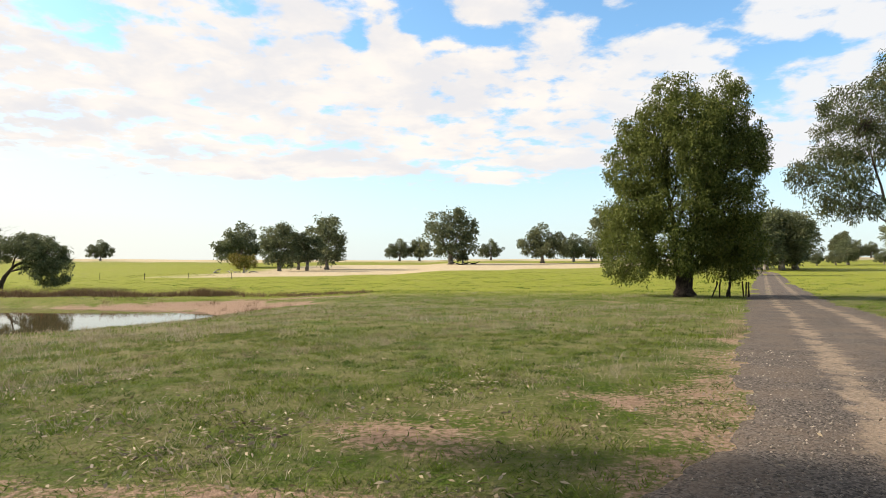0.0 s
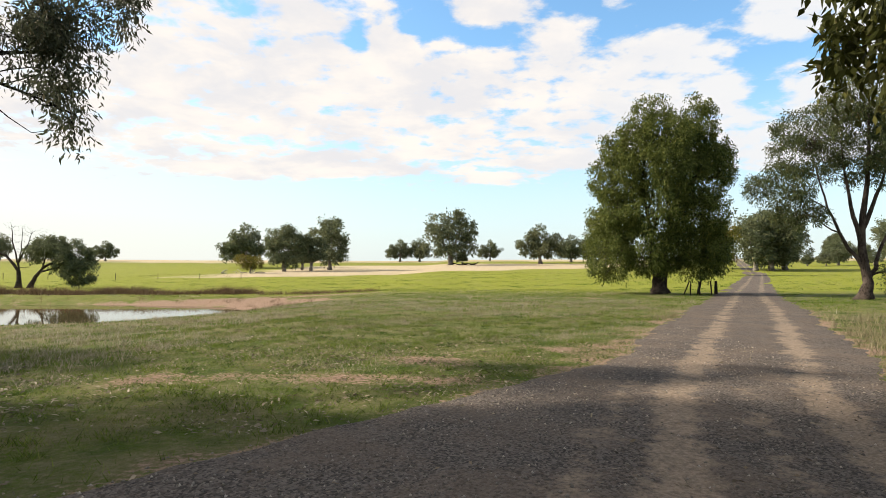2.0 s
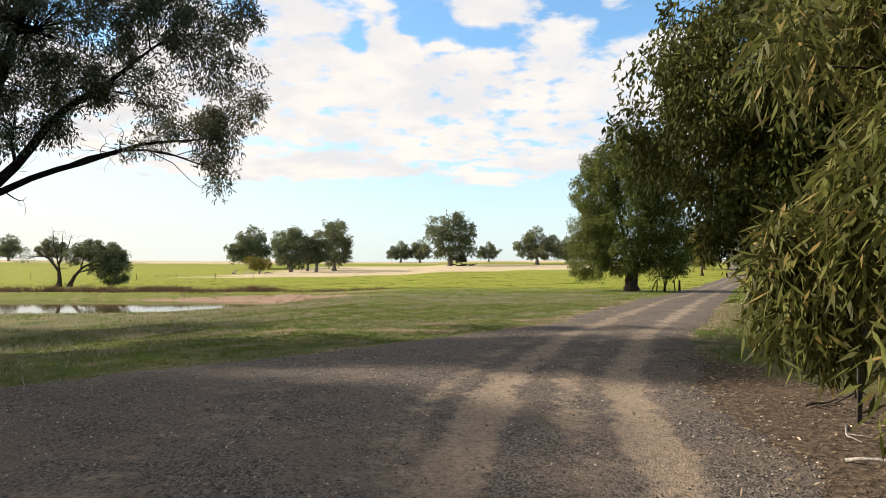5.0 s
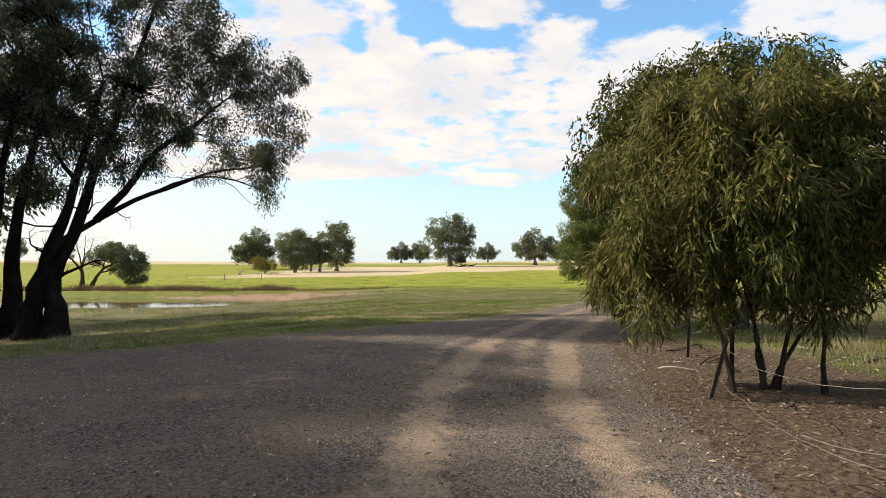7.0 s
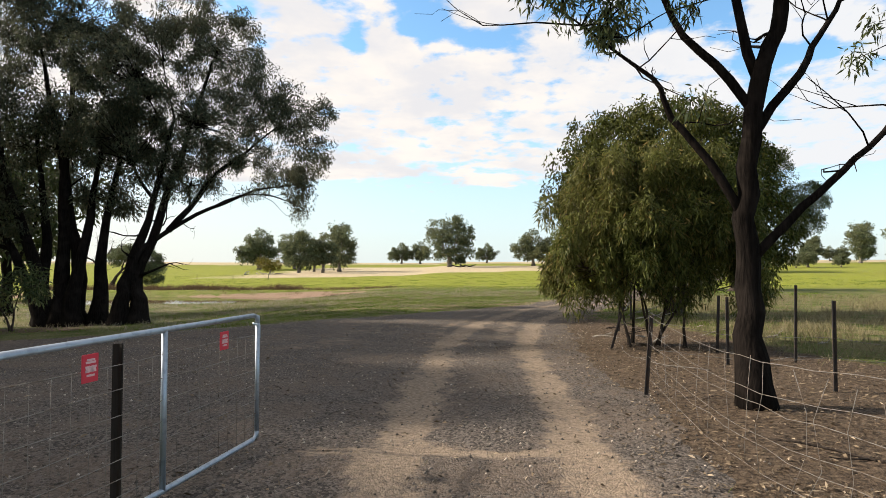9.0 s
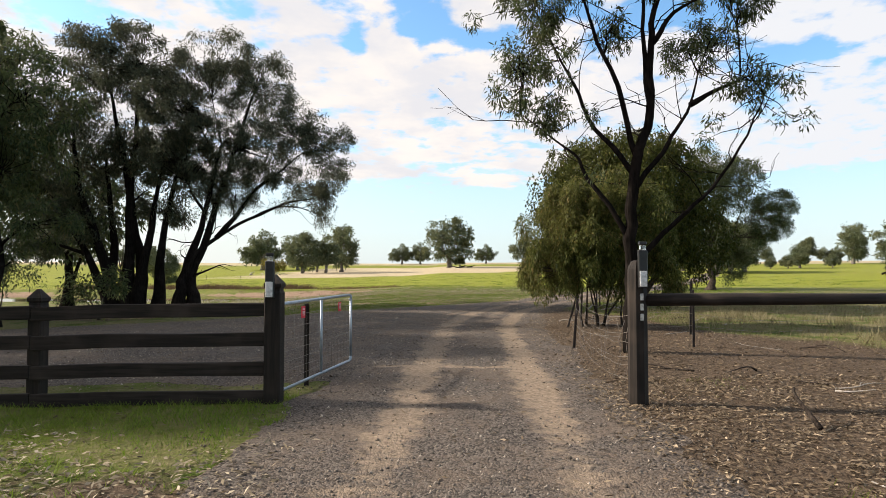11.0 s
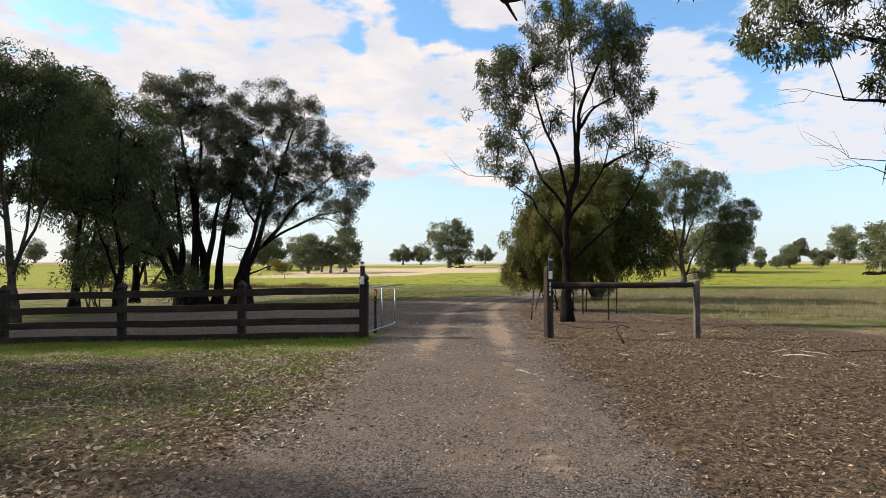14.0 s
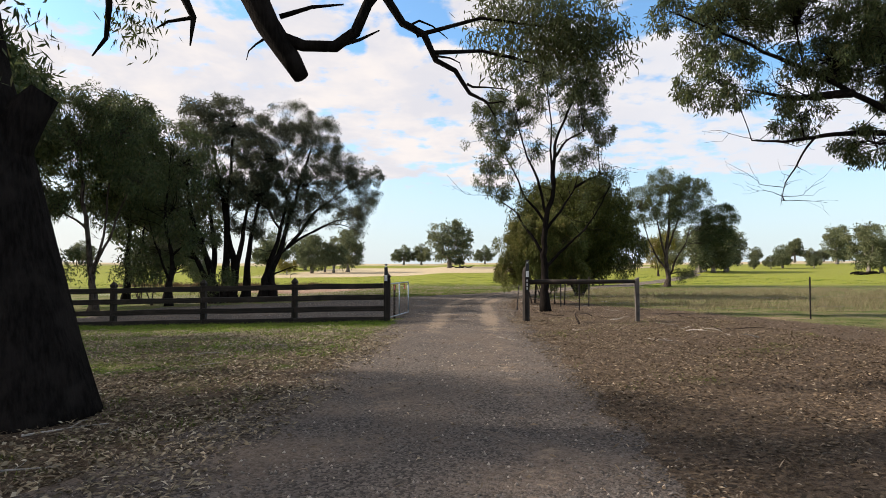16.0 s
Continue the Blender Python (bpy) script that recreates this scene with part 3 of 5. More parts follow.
def tree(name, x, y, stems, lobes, clusters, per, leaf, mats, seed, label, r0=0.25, size=0.55, droop=0.8, twig=0.6,
         category="tree", group="", dead=0, z=None, fork=0.35, cover=1.35, wiggle=0.012, tall=0.95, stray=0):
    """stems: poly-lines of local points that rise from the base; lobes: ellipsoids (cx, cy, cz, rx, ry, rz) of foliage, local."""
    rng = np.random.default_rng(seed)
    z = h1(x, y) if z is None else z
    at = np.array([x, y, z])
    th = empty(name, x, y, z, label, category, group)
    tb = Tubes()
    lines = []
    for s in stems:
        s = np.asarray(s, float)
        t = np.linspace(0, 1, len(s))
        tt = np.linspace(0, 1, max(10, 4 * len(s)))
        p = np.stack([np.interp(tt, t, s[:, i]) for i in range(3)], 1)
        p[1:-1] += rng.normal(0, 0.0022 * np.linalg.norm(p[-1] - p[0]), (len(p) - 2, 3)) * np.array([1, 1, 0.2])
        ph = rng.uniform(0, 6.28, 4)
        sway = wiggle * np.linalg.norm(p[-1] - p[0]) * np.sin(math.pi * np.minimum(1, 1.3 * tt)) ** 0.7
        p[:, 0] += sway * (np.sin(7 * tt + ph[0]) + 0.6 * np.sin(15 * tt + ph[1]))
        p[:, 1] += sway * (np.sin(6 * tt + ph[2]) + 0.6 * np.sin(13 * tt + ph[3]))
        if s[0][2] >= 0.7 and lines:
            wood = np.concatenate([l_[0] for l_ in lines])
            gap = wood[np.argmin(np.linalg.norm(wood - p[0], axis=1))] - p[0]
            p += gap * ((1 - tt) ** 2)[:, None]
        if s[0][2] < 0.7:
            rs = r0 * (1 - 0.86 * tt ** 0.8) * (1 + 0.55 * np.exp(-tt * 16))
            p[0][2] -= 0.15
        else:
            rs = (0.37 if s[-1][2] > s[0][2] else 0.1) * r0 * (1 - 0.86 * tt)
        lines.append((p, rs))
        tb.add(p + at, rs, 10, 0.06, rng)
    area = np.array([(l[3] * l[4] + l[4] * l[5] + l[3] * l[5]) for l in lobes])
    counts = np.maximum(3, (clusters * area / area.sum()).astype(int))
    cl, od = [], []
    for l, k in zip(lobes, counts):
        c, r = np.array(l[:3], float), np.array(l[3:], float)
        # limb from the stem that passes nearest below the lobe
        best = None
        for p, rs in lines:
            low = p[:, 2] < c[2] - 0.1 * r[2]
            if not low.any():
                continue
            dd = np.linalg.norm((p - c) * np.array([1, 1, 1.0]), axis=1) + np.abs(p[:, 2] - c[2] * (1 - fork)) * 0.8 + (~low) * 1e3
            i = int(np.argmin(dd))
            if best is None or dd[i] < best[0]:
                best = (dd[i], p[i], rs[i])
        start, rr = (best[1], best[2]) if best else (lines[0][0][1], r0 * 0.5)
        limb = bent(start, c, rng, 7, 0.06, 0.035)
        rr = max(0.02, min(rr * 0.62, 0.035 * np.linalg.norm(c - start) + 0.02))
        tb.add(limb + at, np.linspace(rr, rr * 0.35, 7), 6)
        # leaf tufts over the lobe's surface, a few of them inside
        pr = 1.35 * size
        nb = max(5, int(cover * 4 * (r[0] * r[1] + r[1] * r[2] + r[0] * r[2]) / 3 / pr ** 2))
        hub = ball(rng, nb)
        hub_at = c + hub * r * np.where(rng.uniform(0, 1, nb) < 0.78, rng.uniform(0.72, 0.98, nb), rng.uniform(0.2, 0.7, nb))[:, None]
        hub_r = pr * rng.uniform(0.6, 1.25, nb)
        nl = k * per
        pick = rng.integers(0, nb, nl)
        u = ball(rng, nl) + np.array([0, 0, 0.12]) + 0.3 * hub[pick]
        u /= np.linalg.norm(u, axis=1, keepdims=True)
        off = u * (hub_r[pick] * rng.uniform(0, 1, nl) ** 0.5)[:, None] * np.array([1, 1, tall])
        cl.append(hub_at[pick] + off)
        od.append(u)
        # branches inside the lobe
        for j in rng.integers(0, nb, int(min(k, 2.5 * nb) * twig)):
            st = limb[rng.integers(3, 7)]
            b2 = bent(st, hub_at[j] + rng.normal(0, 0.3 * pr, 3), rng, 5, 0.05, 0.07)
            tb.add(b2 + at, np.linspace(0.006 + rr * 0.2, 0.004 + rr * 0.03, 5), 4)
    if stray:
        wood = np.concatenate([p[7 * len(p) // 10:] for p, _ in lines])
        for j in range(stray):
            st = wood[rng.integers(len(wood))]
            e = st + rng.normal(0, 0.55, 3) * np.array([1, 0.8, 0.7])
            tb.add(bent(st, e, rng, 4, 0.05, 0.06) + at, np.linspace(0.012, 0.004, 4), 4)
            nl = int(rng.uniform(0.6, 1.6) * per)
            u = ball(rng, nl)
            cl.append(e + u * (size * rng.uniform(0.4, 1.1, nl))[:, None] * np.array([1, 1, 1.2]))
            od.append(u)
    for j in range(dead):
        p, rs = lines[j % len(lines)]
        i = int(rng.integers(len(p) // 3, len(p) - 1))
        reach = min(1.0, 0.11 * max(l_[0][-1][2] for l_ in lines))
        e = p[i] + reach * np.array([rng.normal(0, 0.9), rng.normal(0, 0.8), rng.uniform(-0.2, 1.1)])
        tw = bent(p[i], e, rng, 6, 0.0, 0.08)
        tr_ = np.linspace(max(0.012, rs[i] * 0.25), 0.004, 6)
        tb.add(tw + at, tr_, 5)
        for m_ in (2, 3, 4):
            tb.add(bent(tw[m_], tw[m_] + 0.35 * (e - p[i]) + rng.normal(0, 0.22 * reach, 3), rng, 4, 0.0, 0.08) + at, np.linspace(tr_[m_] * 0.7, 0.003, 4), 4)
    part("trunk", tb.mesh("trunk", mats[0]), th)
    if clusters:
        base, od = np.concatenate(cl), np.concatenate(od)
        base[:, 2] = np.maximum(base[:, 2], 0.25)
        part("crown", leaf_mesh("crown", base + at, leaf[0], leaf[1], mats[1], rng, droop, od), th)
    return th


# ---- trees, from the near ones outwards ----
GUM_LABEL = "rough dark-barked gum tree with drooping grey-green leaves"

# dense round-headed tree beside the driveway
tree("tree", 14.6, 40.5, [[(0, 0, 0), (0, 0, 1.2), (-0.5, 0, 4), (-1.2, 0, 9)], [(0.1, 0, 0.3), (0.2, 0, 1.3), (1.0, 0, 5), (2.0, 0, 11)]],
     [(-3.5, 0, 3.0, 1.9, 2.6, 2.0), (-1.0, -1.4, 3.4, 2.3, 2.2, 2.0), (2.6, -0.6, 3.2, 2.4, 2.6, 2.0), (-3.3, 0, 5.8, 2.0, 2.8, 2.0), (-0.6, -1.8, 6.2, 2.5, 2.2, 2.3),
      (2.6, -0.8, 5.7, 2.2, 2.6, 2.0), (-2.9, 0, 8.6, 2.1, 2.7, 2.1), (-0.2, -1.6, 8.9, 2.4, 2.2, 2.2), (2.6, -0.6, 8.4, 2.2, 2.5, 2.0), (4.2, 0, 9.6, 1.4, 2.0, 1.6),
      (-2.2, 0, 10.8, 1.9, 2.3, 1.6), (0.5, -1.0, 11.3, 2.2, 2.2, 1.9), (2.9, -0.2, 11.0, 2.0, 2.1, 1.7), (-0.5, 0, 13.2, 1.6, 1.5, 1.3), (3.0, 0.2, 13.1, 1.3, 1.5, 1.5)],
     2100, 60, (0.215, 0.072), (BARK_DARK, LEAF_BIG), 11, "large dense dark-green gum tree beside the gravel driveway", 0.5, 0.36, 1.1, 0.2, cover=1.5, tall=1.25)

tree("tree", 23.9, 32.0, [[(0.1, 0, 1.6), (-0.7, 0, 3), (-2, 0, 5.4), (-3, 0, 9)], [(0, 0, 0), (0.1, 0, 1.2), (0.3, 0, 6), (0.5, 0, 11)],
                          [(0.1, 0, 1.2), (0.7, 0, 2.2), (2.2, 0, 5), (3.4, 0, 9)], [(0.2, 0, 3.2), (-0.8, 0, 6.5), (-1.2, 0, 9.5)], [(0.25, 0, 4), (1.3, 0, 7), (1.8, 0, 10)]],
     [(-3, 0, 9.3, 2.3, 2.4, 2.3), (0, 0, 11.7, 2.3, 2.5, 1.9), (3, 0, 10.4, 2.4, 2.5, 2.2), (-4.8, 0, 6.7, 1.7, 2, 1.4),
      (4.6, 0, 7.3, 1.8, 2, 1.5), (0.8, 0, 8.3, 2.3, 2.4, 1.6), (5, 0, 5, 1.2, 1.5, 1.1), (-3.6, 0, 5, 1.3, 1.4, 1.0), (6.4, 0, 8.0, 1.7, 1.8, 1.5), (5.8, 0, 6.0, 1.6, 1.6, 1.1), (1.9, 0, 1.7, 1.0, 0.8, 0.9)],
     1100, 60, (0.21, 0.055), (BARK_DARK, LEAF_GUM), 12, "open-crowned grey-barked gum tree standing in the paddock", 0.4, 0.48, 1.1, 0.5)

# two rounded weeping trees on the bend
tree("tree", 4.1, -8.5, [[(0, 0, 0), (-0.2, 0.2, 1.2), (-1.0, 0.8, 3.2)], [(0.1, 0, 0), (0.4, -0.2, 1.5), (0.8, -0.3, 3.2)],
                         [(0, 0.1, 0), (-0.3, -0.3, 1.2), (-0.6, -0.4, 3.4)], [(0.1, 0.1, 0), (0.9, 0.2, 1.2), (1.5, 0.4, 2.6)],
                         [(-0.5, -0.2, 0), (-0.7, -0.2, 1.0), (-1.1, -0.1, 2.2)], [(0.6, -0.3, 0), (0.5, -0.4, 1.0), (0.9, -0.4, 2.4)], [(-0.3, 0.4, 0), (-0.2, 0.4, 1.4), (0.2, 0.5, 3.0)]],
     [(-0.2, 0.1, 3.4, 1.35, 1.2, 0.9), (-1.2, 0.2, 2.7, 1.1, 1.1, 0.95), (1.0, 0, 2.9, 1.05, 1.1, 1.1), (-0.2, -0.7, 2.5, 1.3, 0.7, 0.9), (-1.6, -0.1, 1.75, 0.75, 0.8, 0.7), (1.1, -0.5, 2.0, 0.8, 0.6, 0.7),
      (-0.6, -0.7, 1.65, 0.7, 0.5, 0.45), (0.2, 0.7, 2.5, 1.4, 0.9, 1.1), (0.5, -0.2, 3.6, 1.0, 0.9, 0.75), (1.8, 0.2, 2.3, 0.7, 0.8, 0.9), (1.7, -0.3, 1.3, 0.5, 0.5, 0.35), (0.4, -0.3, 1.55, 0.9, 0.6, 0.45), (-1.0, 0.3, 1.4, 0.7, 0.6, 0.45)],
     1400, 72, (0.155, 0.025), (BARK_DARK, LEAF_BUSH), 13, "rounded weeping tree with long olive-green leaves over leaf litter", 0.036, 0.23, 1.5, 0.45, dead=60, cover=0.62, tall=1.5)
tree("tree", 7.6, 0.2, [[(0, 0, 0), (-0.3, 0, 1.5), (-1.6, 0, 4.2)], [(0.1, 0, 0), (0.4, 0, 1.5), (1.2, 0, 5)], [(0, 0, 0), (-0.6, -0.2, 1.2), (-2.2, 0, 3)], [(0, 0.2, 0), (1.2, 0, 1.6), (2.6, 0, 3.4)]],
     [(-0.4, 0, 4.9, 4.0, 3.8, 2.7), (-0.4, 0.2, 5.4, 3.3, 3.2, 2.1), (-1.0, -0.2, 3.1, 2.3, 2.4, 1.6), (1.9, 0, 2.9, 2.2, 2.5, 1.8), (0.2, -0.9, 3.3, 2.7, 2.2, 1.7)],
     1700, 60, (0.16, 0.055), (BARK_DARK, LEAF_DOME), 14, "dome-shaped dark olive tree overhanging the driveway bend", 0.2, 0.3, 1.4, 0.2, dead=8, cover=1.3, tall=1.3)

# slender gum inside the gate
tree("tree", 3.47, -14.4, [[(0, 0, 0), (-0.05, 0, 1.2), (-0.04, 0, 2.4), (-0.06, 0, 3.8), (0.09, 0, 4.65), (0.3, 0, 6.0), (0.5, 0, 7.0), (1.07, 0.1, 8.3), (1.3, 0.1, 9.3)],
                           [(0.1, 0, 4.7), (0.16, 0.1, 6), (0.17, 0.15, 7.7), (0.1, 0.2, 9.4)], [(-0.06, 0, 3.9), (-0.55, -0.1, 5.6), (-0.97, -0.1, 6.85), (-1.3, -0.1, 8.2)],
                           [(-0.06, 0, 3.6), (-0.72, 0.2, 4.5), (-1.23, 0.3, 5.6), (-1.9, 0.3, 6.9)], [(-0.05, 0, 2.3), (-0.72, 0.1, 3.35), (-1.14, 0.1, 3.9), (-2.2, 0.1, 4.7)],
                           [(0.02, 0, 1.75), (0.72, -0.1, 2.5), (1.4, -0.1, 3.1), (2.2, -0.1, 4.3), (2.5, -0.1, 5.0)], [(0.0, 0, 3.1), (0.72, 0.1, 4.1), (1.16, 0.2, 4.9), (1.5, 0.2, 6.0)],
                           [(1.16, 0.2, 4.9), (1.8, 0.2, 5.25), (2.4, 0.2, 5.5)], [(0.3, 0, 6.0), (0.9, 0.1, 6.8), (1.9, 0.1, 7.3)]],
     [(-2.25, 0, 5.6, 0.5, 0.6, 0.9), (-1.9, 0, 7.2, 0.8, 0.8, 1.1), (-2.2, 0, 8.1, 0.6, 0.7, 0.6), (-1.65, 0, 4.75, 0.45, 0.5, 0.3), (-0.9, 0, 8.2, 0.85, 0.9, 0.9), (1.4, 0, 7.9, 0.95, 0.9, 0.9),
      (2.1, 0, 7.2, 0.6, 0.6, 0.55), (1.1, 0.1, 6.0, 0.45, 0.45, 0.4), (1.67, 0.1, 6.3, 0.4, 0.4, 0.35), (2.35, 0.1, 5.4, 0.38, 0.4, 0.28), (-0.4, 0, 6.4, 0.35, 0.4, 0.35), (0, 0, 9.4, 1.5, 1.2, 0.8), (1.5, 0, 9.1, 1.2, 1.1, 0.8)],
     470, 80, (0.13, 0.026), (BARK_SHADED, LEAF_GUM), 15, "slender dark-barked gum tree with open crown beside the gatepost", 0.165, 0.2, 1.3, 0.9, dead=50, cover=0.75, tall=1.2, stray=45)

# clump of gums beside the gravel apron
LEFT = "gums beside the gravel apron"
tree("tree", -12.7, 1.0, [[(0, 0, 0), (0.1, 0, 1.5), (0.9, 0.3, 4), (1.6, 0.8, 8)], [(0.6, 0.2, 1.5), (0.95, 0.4, 2.8), (2.3, 2, 4.5), (3.9, 3.8, 5.6), (5.4, 5.0, 6.0)],
                          [(0.55, 0.2, 0), (0.6, 0.2, 1.5), (0.8, 0.3, 2.8), (1.6, 1, 6), (2.8, 1.5, 10.5)], [(1.3, 0.9, 3.6), (3.2, 1.8, 6.2), (5.2, 2.3, 8)]],
     [(0.2, 0, 9.8, 2.2, 2.3, 2.2), (3, 1.4, 10.8, 1.9, 2.1, 1.8), (2.6, 1.2, 7.9, 2.2, 2.2, 1.6), (6.1, 2.3, 8.0, 1.5, 1.7, 1.4), (5.6, 5.2, 4.9, 0.45, 0.5, 1.0), (5.0, 4.6, 6.2, 1.0, 1.0, 0.6), (5.9, 4.8, 6.9, 0.9, 1.0, 0.7),
      (0.0, 0, 7.0, 2.0, 1.8, 1.3), (4.4, 2, 9.4, 1.6, 1.6, 1.4), (1.6, 0.5, 12.0, 1.6, 1.6, 1.3), (2.2, 1, 5.4, 1.2, 1.0, 0.8), (1.4, 0.6, 6.2, 1.5, 1.4, 0.9), (3.7, 2.2, 6.7, 1.5, 1.4, 0.8)],
     1050, 92, (0.135, 0.037), (BARK_SHADED, LEAF_GREY), 21, GUM_LABEL + ", two leaning trunks", 0.36, 0.33, 1.2, 0.6, group=LEFT, dead=18, cover=0.9, stray=60)
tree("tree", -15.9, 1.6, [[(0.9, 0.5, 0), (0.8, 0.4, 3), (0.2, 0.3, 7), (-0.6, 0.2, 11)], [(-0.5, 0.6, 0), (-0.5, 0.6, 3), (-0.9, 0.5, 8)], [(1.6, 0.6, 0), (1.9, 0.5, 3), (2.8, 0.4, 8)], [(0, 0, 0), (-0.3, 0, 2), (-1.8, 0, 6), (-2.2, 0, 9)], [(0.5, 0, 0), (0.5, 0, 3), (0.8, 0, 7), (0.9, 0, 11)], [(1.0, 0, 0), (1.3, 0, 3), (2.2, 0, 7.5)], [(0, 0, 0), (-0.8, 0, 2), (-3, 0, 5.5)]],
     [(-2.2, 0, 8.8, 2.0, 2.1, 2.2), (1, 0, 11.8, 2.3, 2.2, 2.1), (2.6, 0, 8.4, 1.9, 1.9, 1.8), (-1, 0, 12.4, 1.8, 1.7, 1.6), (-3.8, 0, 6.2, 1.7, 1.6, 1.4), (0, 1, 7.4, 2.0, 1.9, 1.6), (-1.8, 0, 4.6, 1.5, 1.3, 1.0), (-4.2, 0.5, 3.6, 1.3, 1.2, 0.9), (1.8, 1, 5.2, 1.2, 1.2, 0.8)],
     1000, 76, (0.2, 0.042), (BARK_SHADED, LEAF_GREY), 22, GUM_LABEL + ", several close dark trunks", 0.36, 0.35, 1.2, 0.6, group=LEFT, dead=10, cover=1.0, stray=60)
tree("tree", -15.0, -7.0, [[(0, 0, 0), (0, 0, 2), (-0.2, 0, 5), (0, 0, 8)], [(0, 0, 1.4), (-0.8, 0, 3.5), (-1.6, 0, 6)]],
     [(-1.4, 0, 7.2, 2.0, 1.9, 1.7), (0.9, 0, 7.6, 1.8, 1.9, 1.6), (0.2, 0, 5.2, 1.9, 1.8, 1.3), (-2.4, 0, 4.6, 1.6, 1.5, 1.1), (-0.8, 0.5, 3.0, 1.5, 1.3, 0.9), (1.4, 0, 3.4, 1.1, 1.1, 0.8), (-0.2, 0, 9.0, 1.6, 1.6, 0.9)],
     380, 62, (0.19, 0.043), (BARK_SHADED, LEAF_GUM), 23, GUM_LABEL + ", single thin trunk", 0.18, 0.34, 1.2, 0.45, group=LEFT, dead=6, cover=0.8)
tree("tree", -16.0, -12.0, [[(0, 0, 0), (0, 0, 1.6), (-0.5, 0, 5), (-0.7, 0, 8)], [(0, 0, 1.5), (0.5, 0, 4), (1.0, 0, 8)], [(0, 0, 1.8), (0.9, 0, 4), (1.8, 0, 6)]],
     [(-0.9, 0, 7.6, 1.5, 1.5, 1.7), (1.1, 0, 7.9, 1.5, 1.5, 1.5), (2.0, 0, 5.8, 0.9, 1.0, 0.9), (-1.6, 0, 4.8, 0.9, 0.9, 0.7), (0.1, 0, 9.2, 1.2, 1.2, 0.8)],
     330, 70, (0.18, 0.04), (BARK_DARK, LEAF_GUM), 24, GUM_LABEL + ", forked pale stems", 0.2, 0.34, 1.2, 0.55, group=LEFT, dead=6)
tree("tree", -19.5, -3.0, [[(0, 0, 0), (0.2, 0, 3), (0.1, 0, 8)], [(0, 0, 1), (1, 0, 4), (1.6, 0, 7)]],
     [(0, 0, 8.8, 2.2, 2.4, 1.9), (0, -0.3, 10.8, 1.9, 2.2, 1.3), (1.6, 0, 7.4, 1.7, 1.9, 1.4), (-1.4, 0, 6.4, 1.6, 1.6, 1.3), (0.4, -1.6, 7.2, 1.8, 1.8, 1.6), (0.2, 1.4, 6.2, 1.7, 1.7, 1.5)],
     520, 56, (0.28, 0.08), (BARK_SHADED, LEAF_GUM), 25, GUM_LABEL + ", behind the rest", 0.25, 0.34, 1.2, 0.4, group=LEFT)
for i, (bx, by, s) in enumerate([(-16.3, -6.2, 1.1), (-14.2, -2.5, 0.8), (-19.0, -9.5, 1.2), (-17.8, -4.5, 1.3), (-20.5, 0.5, 1.3)]):
    tree("shrub", bx, by, [[(0, 0, 0), (0.1, 0, 0.9 * s), (0.3, 0, 1.8 * s)], [(0, 0, 0), (-0.4, 0, 1.0 * s), (-0.7, 0, 1.7 * s)]],
         [(0.3, 0, 1.7 * s, 0.9 * s, 0.8 * s, 0.7 * s), (-0.7, 0, 1.5 * s, 0.7 * s, 0.7 * s, 0.6 * s)], 60, 26, (0.2, 0.05),
         (BARK_DARK, LEAF_GUM), 30 + i, "leafy young gum shrub under the taller trees", 0.04, 0.42, 0.9, 0.4, category="shrub", group="understorey shrubs")

# old tree whose trunk and limbs overhang the entrance
old = empty("tree", -4.75, -31.6, 0, "old dark-barked gum with a broken stub and overhanging limbs", "tree")
rng = np.random.default_rng(41)
tb = Tubes()
tb.add([(-4.95, -31.6, -0.2), (-4.95, -31.6, 0.15), (-5.0, -31.6, 0.8), (-5.14, -31.6, 1.7), (-5.3, -31.6, 2.7), (-5.6, -31.6, 3.8), (-5.9, -31.6, 5.5), (-6.0, -31.8, 8)],
       [0.9, 0.78, 0.63, 0.53, 0.44, 0.4, 0.36, 0.24], 18, 0.05, rng)
tb.add([(-5.3, -31.6, 2.5), (-5.1, -31.6, 3.1), (-4.92, -31.55, 3.45), (-4.78, -31.52, 3.66)], [0.34, 0.25, 0.2, 0.16], 10, 0.07, rng)
tb.add([(-5.6, -31.6, 5.12), (-5.1, -30.0, 7.02), (-4.48, -28.43, 7.65), (-3.6, -28.3, 6.57), (-3.2, -28.3, 5.76), (-2.8, -28.3, 5.15), (-2.62, -28.3, 4.86)], [0.258, 0.275, 0.255, 0.235, 0.204, 0.174, 0.132], 10, 0.06, rng)
tb.add([(-3.07, -28.3, 5.56), (-2.59, -28.3, 5.4), (-2.06, -28.3, 5.38), (-1.72, -28.3, 5.63), (-1.52, -28.3, 6.1), (-1.11, -28.3, 6.57)], [0.132, 0.102, 0.102, 0.102, 0.092, 0.051], 8, 0.08, rng)
tb.add([(-1.92, -28.3, 5.42), (-1.65, -28.3, 5.49), (-1.31, -28.3, 5.65)], [0.04, 0.031, 0.012], 6)
tb.add([(-3.0, -28.3, 5.9), (-2.46, -28.3, 6.06), (-1.92, -28.3, 6.1)], [0.051, 0.035, 0.015], 6)
